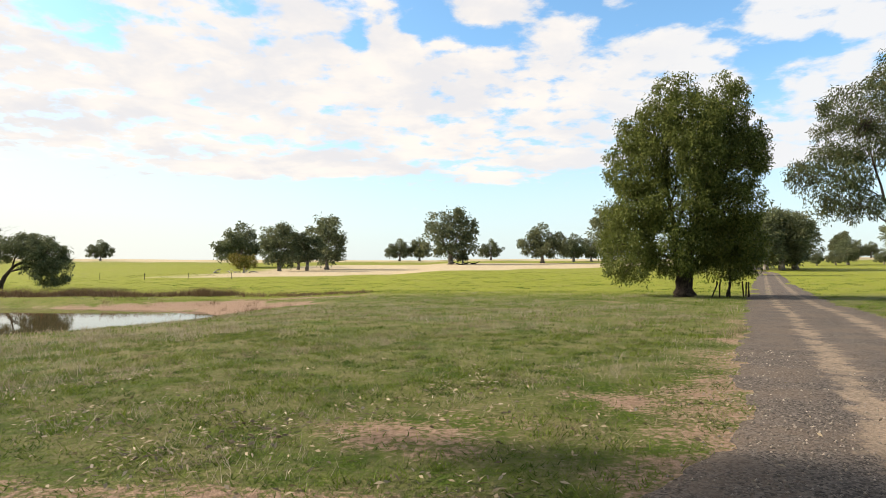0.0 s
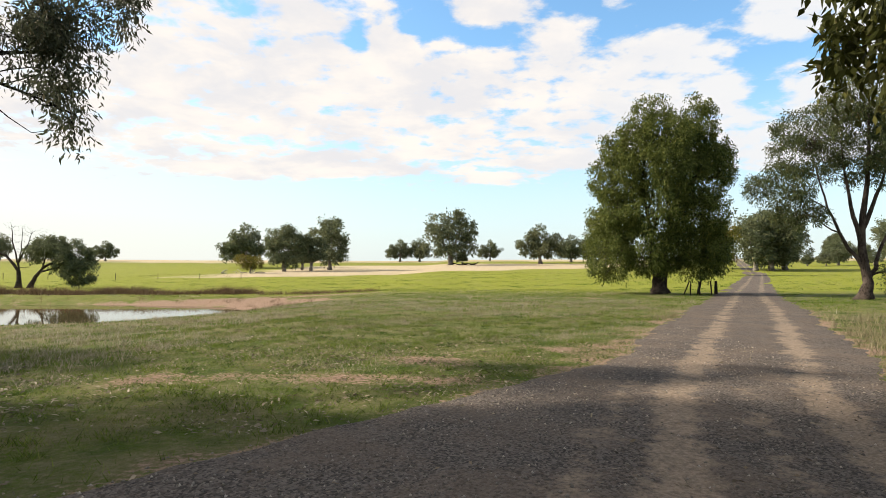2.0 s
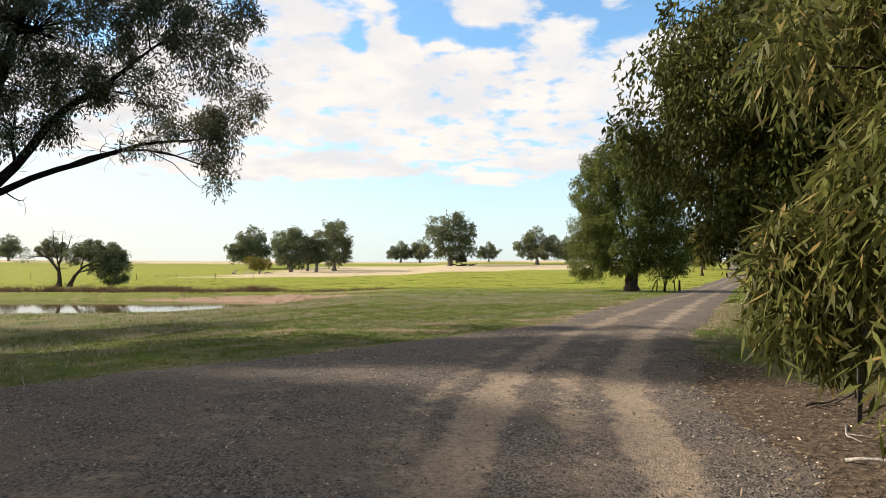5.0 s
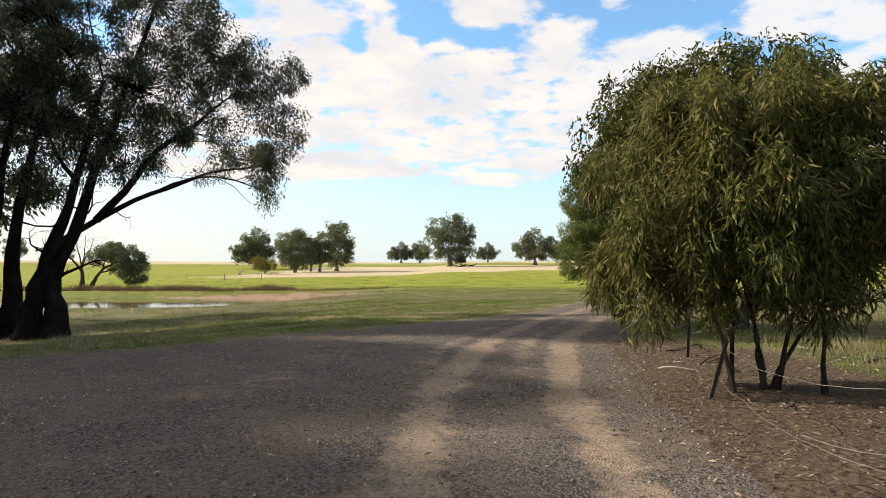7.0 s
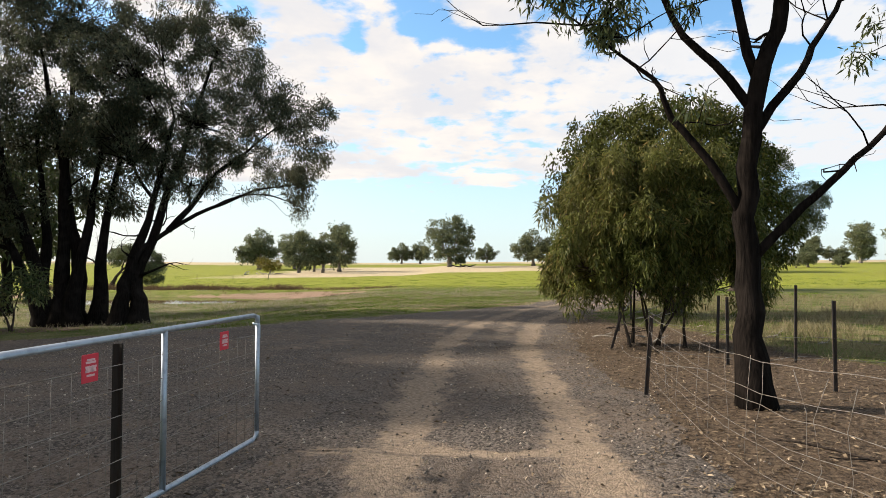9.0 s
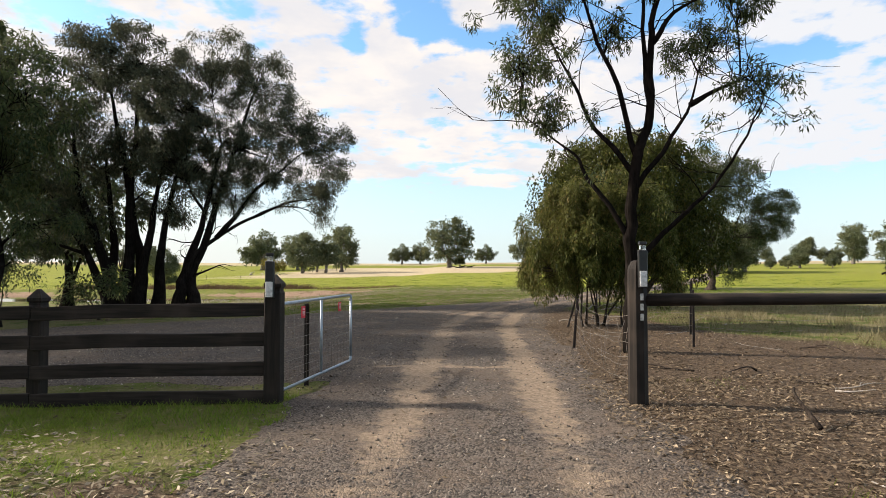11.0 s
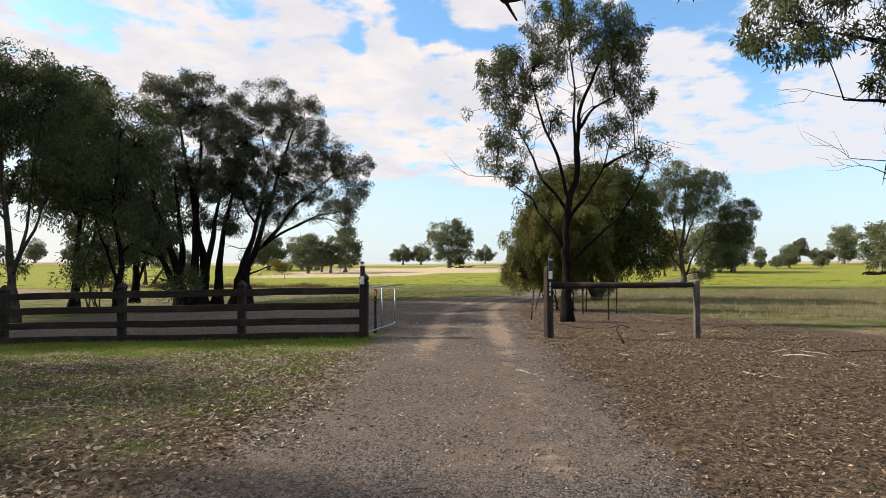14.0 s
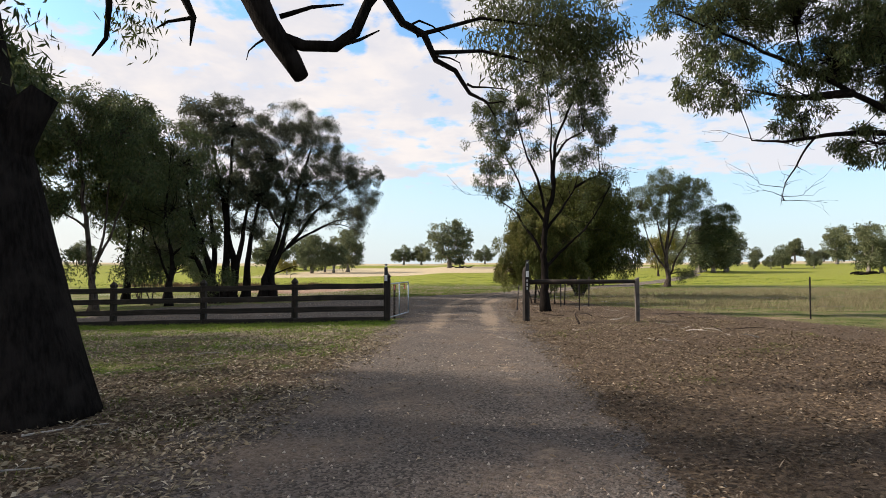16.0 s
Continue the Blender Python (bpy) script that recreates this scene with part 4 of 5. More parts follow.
tb.add([(-4.4, -28.6, 7.6), (-3.4, -25.82, 9.08), (-1.6, -25.82, 7.5), (-1.15, -25.82, 6.8), (-0.7, -25.82, 6.55), (-0.45, -25.82, 6.0), (-0.05, -25.82, 5.78), (0.25, -25.82, 5.3), (0.6, -25.82, 5.12), (0.77, -25.82, 4.83)], [0.194, 0.15, 0.1, 0.085, 0.075, 0.062, 0.052, 0.04, 0.028, 0.012], 7, 0.05, rng)
tb.add([(-0.51, -25.82, 6.16), (0.51, -25.82, 6.19), (1.7, -25.48, 6.02)], [0.052, 0.037, 0.015], 5)
tb.add([(-0.85, -25.82, 6.53), (0.51, -25.65, 6.96), (2.04, -25.31, 6.87)], [0.052, 0.037, 0.015], 5)
tb.add([(-4.85, -28.43, 7.39), (-4.58, -28.43, 6.18), (-4.42, -28.43, 5.84), (-4.47, -28.43, 5.37)], [0.095, 0.071, 0.053, 0.014], 6)
tb.add([(-4.45, -28.43, 5.84), (-4.85, -28.43, 5.78), (-5.05, -28.43, 5.67)], [0.036, 0.026, 0.012], 5)
tb.add([(-5.93, -28.43, 7.39), (-5.86, -28.43, 6.05), (-5.9, -28.43, 5.51), (-6.13, -28.43, 5.21)], [0.083, 0.059, 0.041, 0.014], 6)
for p_, q_ in [((0.2, -25.8, 5.5), (1.3, -25.5, 5.35)), ((0.5, -25.8, 5.2), (1.0, -25.9, 5.05)), ((-0.5, -25.8, 6.1), (0.1, -25.9, 5.75)), ((-1.0, -25.8, 6.75), (-0.2, -25.7, 6.5)), ((1.0, -25.7, 6.12), (1.6, -25.6, 5.7)), ((-3.2, -28.3, 5.6), (-3.6, -28.2, 5.2))]:
    tb.add(bent(p_, q_, rng, 5, 0.04, 0.08), [0.03, 0.025, 0.018, 0.012, 0.006], 5)
tb.add([(-5.9, -31.7, 6), (-7.5, -33.5, 7.5), (-8, -35, 8.5)], [0.2, 0.14, 0.08], 7)
tb.add([(-5.9, -31.7, 6.5), (-4, -33.5, 8), (-1.5, -34.5, 8.6)], [0.2, 0.14, 0.07], 7)
part("trunk", tb.mesh("trunk", BARK_SHADED), old)
cl = []
# lobes from z 8.6 up are out of view, added to cast shade
for c, r, k in [((1.9, -25.0, 7.1), (1.7, 1.3, 0.8), 190), ((3.1, -24.6, 6.7), (1.0, 0.9, 0.55), 60), ((1.1, -25.6, 5.9), (0.5, 0.4, 0.35), 14), ((-5.6, -28.4, 5.9), (0.4, 0.4, 0.4), 6), ((-5.2, -31.4, 4.2), (0.45, 0.3, 0.5), 6), ((-8, -34, 9), (2.5, 2.5, 1.3), 110),
                ((-4.5, -33, 9.6), (2.8, 2.5, 1.3), 120), ((-1, -34, 9.2), (2.2, 2, 1.1), 100), ((-7, -29, 10.5), (2.4, 2.2, 1.2), 90), ((-3.5, -29.5, 8.6), (2.2, 1.8, 1.0), 70), ((1.0, -27.5, 8.8), (2.2, 2.0, 1.0), 120)]:
    cl.append(np.array(c) + ball(rng, k) * np.array(r) * rng.uniform(0.4, 1, k)[:, None])
cl = np.concatenate(cl)
base = np.repeat(cl, 34, axis=0) + rng.normal(0, 0.2, (len(cl) * 34, 3))
part("crown", leaf_mesh("crown", base, 0.17, 0.034, LEAF_GUM, rng, 1.2), old)

# roadside gums added mostly out of view, to shade the entrance and apron
for i, (bx, by, s, dense) in enumerate([(-16.5, -24.5, 0.6, 160), (-17.5, -30.5, 1.08, 300), (-16, -37, 0.8, 260), (-20.5, -15.5, 1.0, 560), (-24.5, -9, 1.27, 700), (-27, -2.5, 1.38, 640), (-22, 7.5, 0.8, 300)]):
    tree("tree", bx, by, [[(0, 0, 0), (0.2, 0, 3), (-0.6, 0, 7 * s), (0, 0, 10 * s)], [(0, 0, 1.5), (1.2, 0, 5 * s), (2, 0, 8 * s)]],
         [(0, 0, 9.6 * s, 2.6, 3.2, 1.9), (1.4, 1.2, 7.4 * s, 2.0, 2.6, 1.8), (-1.6, -1.0, 7.0 * s, 2.1, 2.8, 1.8), (0.3, -1.6, 5.4 * s, 1.8, 2.2, 1.3), (0, 1.8, 4.8 * s, 1.6, 2.0, 1.2)],
         dense, 30, (0.36, 0.13), (BARK_SHADED, LEAF_GUM), 70 + i, "tall dark gum added mostly out of view to shade the entrance", 0.3, 0.55, 1.0, 0.25, group="roadside gums")

# gum whose limb reaches in over the wire fence
tree("tree", 18.5, -18.2, [[(0, 0, 0), (-0.2, 0, 2.5), (-0.8, 0, 5.2), (0, 0, 9), (0.5, 0, 13)], [(-0.7, 0, 4.1), (-2.6, 0, 5.8), (-4.3, 0, 6.8), (-7.0, 0.1, 8.2), (-8.9, 0.1, 9.2), (-11.4, 0.1, 10.3)],
                           [(-0.6, 0, 3.9), (-2.6, 0, 5.4), (-4.3, 0, 6.2), (-6.0, 0, 6.15), (-7.65, 0, 5.86), (-8.8, 0, 5.9)], [(-6.9, 0, 6.0), (-7.4, 0, 5.2), (-7.75, 0, 4.5), (-7.9, 0, 3.75)], [(-5.6, 0, 7.5), (-7.4, 0, 7.3), (-9.0, 0, 7.6)], [(0, 0, 5), (2.5, 0, 8), (4, 0, 11)]],
     [(-9.9, 0, 7.9, 1.4, 1.3, 0.9), (-9.8, 0, 10.2, 2.2, 1.8, 1.2), (-6.2, 0, 8.6, 1.5, 1.4, 0.9), (-4.8, 0, 5.8, 1.2, 1.1, 0.6), (-4.2, 0, 9.4, 2.2, 2.2, 1.6), (-7, 0, 11, 2.6, 2.2, 1.2),
      (-2.8, 0, 6.3, 1.1, 1.0, 0.6), (-7.2, 0, 6.8, 0.9, 0.8, 0.7), (-3.4, 0, 7.6, 1.4, 1.2, 0.8), (-1.5, 0, 11, 3.2, 3.2, 2.4), (3, 0, 11, 3, 3, 2.4), (0, 0, 13.5, 2.8, 2.8, 1.6)],
     1800, 72, (0.175, 0.045), (BARK_SHADED, LEAF_GUM), 42, "spreading gum tree with long limbs reaching over the roadside", 0.42, 0.3, 1.3, 0.7, cover=1.0, dead=50, z=0.0)

# leaning tree and bare tree beyond the dam
tree("tree", -49.0, 63.5, [[(0, 0, 0), (0.5, 0, 1.2), (1.8, 0, 2.5), (3.4, 0, 3.3), (5.0, 0, 3.6)], [(1.2, 0, 2.0), (1.8, 0, 3.6), (2.4, 0, 4.6)]],
     [(2.6, 0, 4.6, 2.0, 1.8, 1.1), (5.0, 0, 3.9, 2.1, 2.0, 1.4), (5.9, 0, 2.0, 2.0, 1.8, 1.5), (0.9, 0, 3.9, 1.2, 1.2, 0.8), (4.2, 0, 2.7, 1.4, 1.4, 1.1)],
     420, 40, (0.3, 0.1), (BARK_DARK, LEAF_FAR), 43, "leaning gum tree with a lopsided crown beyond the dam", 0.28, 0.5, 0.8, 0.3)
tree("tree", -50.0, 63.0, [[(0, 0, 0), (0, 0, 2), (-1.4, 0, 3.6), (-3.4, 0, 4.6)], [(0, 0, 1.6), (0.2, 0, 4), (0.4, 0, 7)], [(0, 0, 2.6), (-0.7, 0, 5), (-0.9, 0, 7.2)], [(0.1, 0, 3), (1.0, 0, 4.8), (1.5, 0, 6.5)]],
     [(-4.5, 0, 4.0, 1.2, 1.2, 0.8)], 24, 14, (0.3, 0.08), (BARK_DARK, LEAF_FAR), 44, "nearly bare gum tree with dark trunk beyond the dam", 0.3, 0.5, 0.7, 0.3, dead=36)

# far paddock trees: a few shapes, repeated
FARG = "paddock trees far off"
proto = []
for i, (lob, nm) in enumerate([
        ([(-2.6, 0, 7.6, 2.7, 2.9, 2.4), (2.3, 0.4, 8.4, 2.9, 3.0, 2.5), (0.6, 0, 10.9, 2.3, 2.5, 1.9), (-2.6, 0.3, 9.6, 1.9, 2.2, 1.7), (3.2, 0, 11.0, 1.5, 1.7, 1.5), (-3.2, 0, 4.6, 2.2, 2.6, 2.1),
          (3.4, 0, 4.9, 2.2, 2.6, 2.2), (0.3, -1.2, 6.2, 3.0, 2.4, 2.6), (-1.4, -0.8, 3.0, 2.2, 2.2, 1.5), (1.8, -0.5, 2.9, 2.1, 2.2, 1.5), (4.4, 0, 6.9, 1.3, 1.6, 1.2)], "upright"),
        ([(-3.6, 0, 5.4, 2.8, 2.8, 2.2), (0, 0, 7.4, 3.4, 3, 2.3), (3.4, 0, 5.8, 2.8, 2.8, 2.2), (-1.5, 0, 4.2, 3.2, 3, 2.2), (2.2, 0, 3.6, 2.8, 2.6, 1.9), (-3.6, 0, 3.0, 2.0, 2.0, 1.6), (0.2, -0.8, 5.2, 3.2, 2.6, 2.2)], "broad"),
        ([(-1.7, 0, 6.0, 2.2, 2.3, 2.1), (1.6, 0, 6.4, 2.2, 2.3, 2.2), (0, 0, 8.6, 1.9, 2.0, 1.5), (0, 0, 4.2, 2.7, 2.4, 1.5), (-2.6, 0, 4.2, 1.5, 1.7, 1.3), (2.6, 0, 4.4, 1.5, 1.7, 1.3)], "small")]):
    stems = [[(0, 0, 0), (0, 0, 2.2), (-1.4, 0, 5), (-2.0, 0, 8)], [(0.1, 0, 0.3), (0.2, 0, 2.4), (1.3, 0, 5.5), (2.0, 0, 8)]]
    if i == 2:
        stems = [[(0, 0, 0), (0, 0, 2), (-0.6, 0, 5), (-1, 0, 7)], [(0, 0, 0.6), (0.5, 0, 3), (1.2, 0, 6)]]
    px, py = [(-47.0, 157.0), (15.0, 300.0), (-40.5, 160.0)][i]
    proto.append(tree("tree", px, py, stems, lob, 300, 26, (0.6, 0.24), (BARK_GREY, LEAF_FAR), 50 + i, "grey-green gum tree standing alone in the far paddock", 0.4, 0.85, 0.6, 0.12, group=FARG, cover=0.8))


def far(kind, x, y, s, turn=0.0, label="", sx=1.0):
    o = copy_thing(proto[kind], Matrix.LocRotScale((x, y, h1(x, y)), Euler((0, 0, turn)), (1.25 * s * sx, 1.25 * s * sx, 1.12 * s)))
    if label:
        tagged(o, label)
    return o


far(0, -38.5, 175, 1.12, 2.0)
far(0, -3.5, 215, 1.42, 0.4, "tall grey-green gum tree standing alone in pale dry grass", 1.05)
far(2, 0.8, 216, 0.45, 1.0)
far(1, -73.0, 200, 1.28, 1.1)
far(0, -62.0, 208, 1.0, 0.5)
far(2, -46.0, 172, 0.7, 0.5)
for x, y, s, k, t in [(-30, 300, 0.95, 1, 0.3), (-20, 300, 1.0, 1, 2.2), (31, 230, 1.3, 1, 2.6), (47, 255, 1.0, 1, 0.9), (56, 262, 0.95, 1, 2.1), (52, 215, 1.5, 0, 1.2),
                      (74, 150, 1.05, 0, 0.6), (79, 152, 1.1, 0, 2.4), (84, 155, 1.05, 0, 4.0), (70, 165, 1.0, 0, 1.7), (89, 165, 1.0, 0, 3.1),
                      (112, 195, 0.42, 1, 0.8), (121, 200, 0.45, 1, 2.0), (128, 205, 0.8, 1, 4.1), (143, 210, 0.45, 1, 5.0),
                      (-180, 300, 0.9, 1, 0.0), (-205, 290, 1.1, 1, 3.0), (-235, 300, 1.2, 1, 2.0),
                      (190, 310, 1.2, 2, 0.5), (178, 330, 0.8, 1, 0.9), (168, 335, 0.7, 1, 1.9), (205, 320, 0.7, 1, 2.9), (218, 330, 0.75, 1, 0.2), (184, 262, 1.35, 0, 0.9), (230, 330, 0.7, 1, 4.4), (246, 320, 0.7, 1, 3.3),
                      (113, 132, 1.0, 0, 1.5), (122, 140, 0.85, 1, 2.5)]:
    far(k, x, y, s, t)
tree("tree", -51.0, 142.0, [[(0, 0, 0), (0.2, 0, 1.2), (-0.8, 0, 2.6)], [(0, 0, 0), (0.6, 0, 1.4), (1.2, 0, 2.8)]],
     [(-1.6, 0, 3.3, 1.9, 1.8, 1.3), (1.3, 0, 2.9, 2.0, 1.8, 1.5), (0, 0, 2.2, 2.2, 1.8, 1.1)], 160, 24, (0.4, 0.13), (BARK_DEAD, LEAF_GOLD), 60, "low golden-green bushy tree with fallen grey branches", 0.2, 0.6, 0.6, 0.1)
tree("tree", 50.0, 115.0, [[(0, 0, 0), (0, 0, 2), (-0.8, 0, 6)], [(0, 0, 1), (0.8, 0, 4), (1.5, 0, 7)]],
     [(-1.2, 0, 7, 2.4, 2.4, 2.6), (1.5, 0, 8, 2.3, 2.4, 2.4), (0, 0, 4, 2.6, 2.4, 1.8), (2.4, 0, 3, 1.6, 1.6, 1.2)], 220, 24, (0.5, 0.15), (BARK_DARK, LEAF_GOLD), 61, "olive-gold tree beside the far driveway", 0.3, 0.7, 0.7, 0.1)
tree("tree", 17.4, 40.2, [[(0, 0, 0), (0.1, 0, 1.0), (0.2, 0, 2.6)]], [(0.2, 0, 2.4, 1.4, 1.3, 1.0), (1.2, 0, 2.2, 1.0, 1, 0.8)], 110, 26, (0.28, 0.08), (BARK_DARK, LEAF_BIG), 62,
     "small tree inside a ring of leaning stakes", 0.12, 0.5, 0.9, 0.1)


# ---- fences and gate ----
def box_bm(bm, lo, hi, bevel=0.0):
    m = Matrix.Translation([(a + b) / 2 for a, b in zip(lo, hi)]) @ Matrix.Diagonal([b - a for a, b in zip(lo, hi)] + [1])
    g = bmesh.ops.create_cube(bm, size=1.0, matrix=m)
    if bevel:
        es = list({e for v in g["verts"] for e in v.link_edges})
        bmesh.ops.bevel(bm, geom=es, offset=bevel, segments=1, affect="EDGES")
    return g


def bm_mesh(name, bm, mat):
    me = bpy.data.meshes.new(name)
    bm.to_mesh(me)
    bm.free()
    me.materials.append(mat)
    return me


def box_mesh(name, lo, hi, mat, bevel=0.006):
    bm = bmesh.new()
    box_bm(bm, lo, hi, bevel)
    return bm_mesh(name, bm, mat)


def beam_mesh(name, a, b, hy, hz, mat, rng):
    """A sawn board from a to b, slightly uneven."""
    a, b = Vector(a), Vector(b)
    bm = bmesh.new()
    L = (b - a).length
    box_bm(bm, (0, -hy / 2, -hz / 2), (L, hy / 2, hz / 2), 0.008)
    geom = bm.verts[:] + bm.edges[:] + bm.faces[:]
    for f in (0.33, 0.66):
        bmesh.ops.bisect_plane(bm, geom=bm.verts[:] + bm.edges[:] + bm.faces[:], plane_co=(L * f, 0, 0), plane_no=(1, 0, 0))
    for v in bm.verts:
        k = rng.uniform(-0.006, 0.006)
        v.co.z += k + 0.01 * math.sin(v.co.x * 2.1 + a.x)
        v.co.y += 0.006 * math.sin(v.co.x * 1.7 + a.z * 9)
    dirv = (b - a).normalized()
    bm.transform(Matrix.Translation(a) @ dirv.to_track_quat("X", "Z").to_matrix().to_4x4())
    return bm_mesh(name, bm, mat)


def cap_post_mesh(name, x, y, w, top, mat, seed):
    """A square post with a chamfered neck and pyramid head."""
    bm = bmesh.new()
    h = w / 2
    rngp = random.Random(seed)
    prof = [(-0.3, h), (top - 0.22, h), (top - 0.20, h * 0.86), (top - 0.17, h * 0.86), (top - 0.15, h * 1.04), (top - 0.11, h * 1.04), (top - 0.02, h * 0.35), (top, h * 0.2)]
    rows = []
    for z, r in prof:
        rows.append([bm.verts.new((x + sx * r + rngp.uniform(-0.004, 0.004), y + sy * r, z + h1(x, y))) for sx, sy in ((-1, -1), (1, -1), (1, 1), (-1, 1))])
    for a, b in zip(rows, rows[1:]):
        for i in range(4):
            bm.faces.new((a[i], a[(i + 1) % 4], b[(i + 1) % 4], b[i]))
    bm.faces.new(rows[-1])
    bm.faces.new(rows[0][::-1])
    bmesh.ops.bevel(bm, geom=[e for e in bm.edges if abs(e.verts[0].co.z - e.verts[1].co.z) > 0.3], offset=0.012, segments=1, affect="EDGES")
    return bm_mesh(name, bm, mat)


GY, GLX, GRX = -18.95, -2.25, 2.17
rngf = random.Random(5)
fence = empty("rail_fence", -6.7, -18.8, 0, "dark-stained timber fence of four sawn rails with capped posts", "fence")
fp = [(GLX, GY)] + [(GLX - 2.98 * i, GY + 0.06 * i) for i in range(1, 6)]
for i, (x, y) in enumerate(fp):
    part("post", cap_post_mesh("post", x, y, 0.2 if i == 0 else 0.17, 1.56 if i == 0 else 1.44, TIMBER_POST, i), fence)
for (x0, y0), (x1, y1) in zip(fp, fp[1:]):
    for zc_ in (1.14, 0.78, 0.42, 0.075):
        part("rail", beam_mesh("rail", (x0 - (0.105 if x0 == GLX else 0.004), y0 - (0.0 if x0 == GLX else 0.125), zc_ + h1(x0, y0)), (x1 + 0.004, y1 - 0.125, zc_ + h1(x1, y1)), 0.06, 0.165, TIMBER_RAIL, rngf), fence)


def post_light(x, y, z0, z1):
    """A slim solar light screwed to the face of a gatepost."""
    o = empty("solar_light", x, y, z0, "slim black solar light with a white lens fixed to a gatepost", "light", "solar lights on the gateposts")
    body = part("body", box_mesh("body", (x - 0.055, y - 0.05, z0), (x + 0.055, y, z1 - 0.1), LAMP_BLACK, 0.01), o)
    part("lens", box_mesh("lens", (x - 0.042, y - 0.062, z0 + 0.015), (x + 0.042, y - 0.048, z0 + 0.20), LAMP_LENS, 0.004), body, "white lens")
    part("neck", box_mesh("neck", (x - 0.035, y - 0.045, z1 - 0.1), (x + 0.035, y - 0.005, z1 - 0.04), CLEAR, 0.006), o, "clear neck")
    part("cap", box_mesh("cap", (x - 0.045, y - 0.055, z1 - 0.04), (x + 0.045, y + 0.005, z1), LAMP_BLACK, 0.008), o)


post_light(GLX - 0.02, GY - 0.104, 1.27, 1.82)

# heavy gatepost with its brace rail and end post
brace = empty("gatepost_brace", GRX, GY, 0, "dark timber gatepost joined by a round log to a weathered post", "gatepost")
bm = bmesh.new()
rows = []
for z, r in [(-0.3, 0.102), (1.55, 0.098), (1.62, 0.095), (1.66, 0.085), (1.71, 0.06), (1.73, 0.03)]:
    rows.append([bm.verts.new((GRX + math.cos(t_) * r * 1.16, GY + math.sin(t_) * r * 1.16, z)) for t_ in [math.pi / 8 + k * math.pi / 4 for k in range(8)]])
for a_, b_ in zip(rows, rows[1:]):
    for i in range(8):
        bm.faces.new((a_[i], a_[(i + 1) % 8], b_[(i + 1) % 8], b_[i]))
bm.faces.new(rows[-1])
part("post", bm_mesh("post", bm, TIMBER_POST), brace)
tb = Tubes()
rng = np.random.default_rng(7)
tb.add([(GRX + 0.08, GY, 1.25), (3.4, GY, 1.26), (4.6, GY, 1.265), (5.64, GY, 1.275)], [0.078, 0.074, 0.068, 0.06], 12, 0.03, rng)
part("log_rail", tb.mesh("log_rail", TIMBER_RAIL), brace, "round dark log rail")
bm = bmesh.new()
box_bm(bm, (5.61, GY - 0.065, -0.3), (5.735, GY + 0.065, 1.38), 0.012)
for v in bm.verts:
    v.co.x -= 0.004 * v.co.z
    v.co.z += 0.03 * (v.co.x - 5.66) / 0.08 if v.co.z > 1 else 0
part("end_post", bm_mesh("end_post", bm, TIMBER_GREY), brace, "weathered grey split post")
for i, zz in enumerate((1.29, 1.17, 1.05)):
    part("number_plate_bar", box_mesh("number_plate_bar", (GRX + 0.005, GY - 0.112, zz - 0.04), (GRX + 0.043, GY - 0.104, zz + 0.04), NUMBER_WHITE, 0.002), brace, "white bar")
post_light(GRX + 0.03, GY - 0.107, 1.40, 1.95)

# steel farm gate, swung open
gate = empty("farm_gate", -2.1, -18.4, 0, "galvanised steel pipe gate with mesh infill, standing open", "gate")
ga, gb = Vector((-2.20, -18.8, 0)), Vector((-1.80, -16.15, 0))


def on_gate(f, z):
    q_ = ga.lerp(gb, f)
    return (q_.x, q_.y, z)


for nm, pts in [("top_rail", [on_gate(0, 1.12), on_gate(0.0, 1.17), on_gate(0.03, 1.19), on_gate(0.97, 1.20), on_gate(1.0, 1.18), on_gate(1.0, 1.12)]),
                ("bottom_rail", [on_gate(0, 0.18), on_gate(0.0, 0.13), on_gate(0.03, 0.11), on_gate(0.97, 0.11), on_gate(1.0, 0.13), on_gate(1.0, 0.18)]),
                ("hinge_stile", [on_gate(0, 0.17), on_gate(0, 1.13)]), ("latch_stile", [on_gate(1, 0.17), on_gate(1, 1.13)]), ("middle_stile", [on_gate(0.5, 0.11), on_gate(0.5, 1.2)])]:
    tb = Tubes()
    tb.add(pts, [0.021] * len(pts), 10)
    part(nm, tb.mesh(nm, GALV), gate)
for zz in (0.22, 0.33, 0.45, 0.58, 0.72, 0.87, 1.03):
    tb = Tubes()
    tb.add([on_gate(f, zz + 0.006 * math.sin(f * 9 + zz * 20)) for f in np.linspace(0, 1, 9)], [0.0028] * 9, 4)
    part("mesh_wire", tb.mesh("mesh_wire", WIRE), gate)
for f in np.linspace(0.04, 0.97, 19):
    tb = Tubes()
    tb.add([on_gate(f, 0.12), on_gate(f, 1.03)], [0.0016] * 2, 4)
    part("upright_wire", tb.mesh("upright_wire", WIRE), gate)
tb = Tubes()
tb.add([on_gate(0.97, 1.13), on_gate(1.012, 1.10), on_gate(1.015, 0.99)], [0.012, 0.014, 0.01], 6)
part("latch", tb.mesh("latch", GALV), gate)


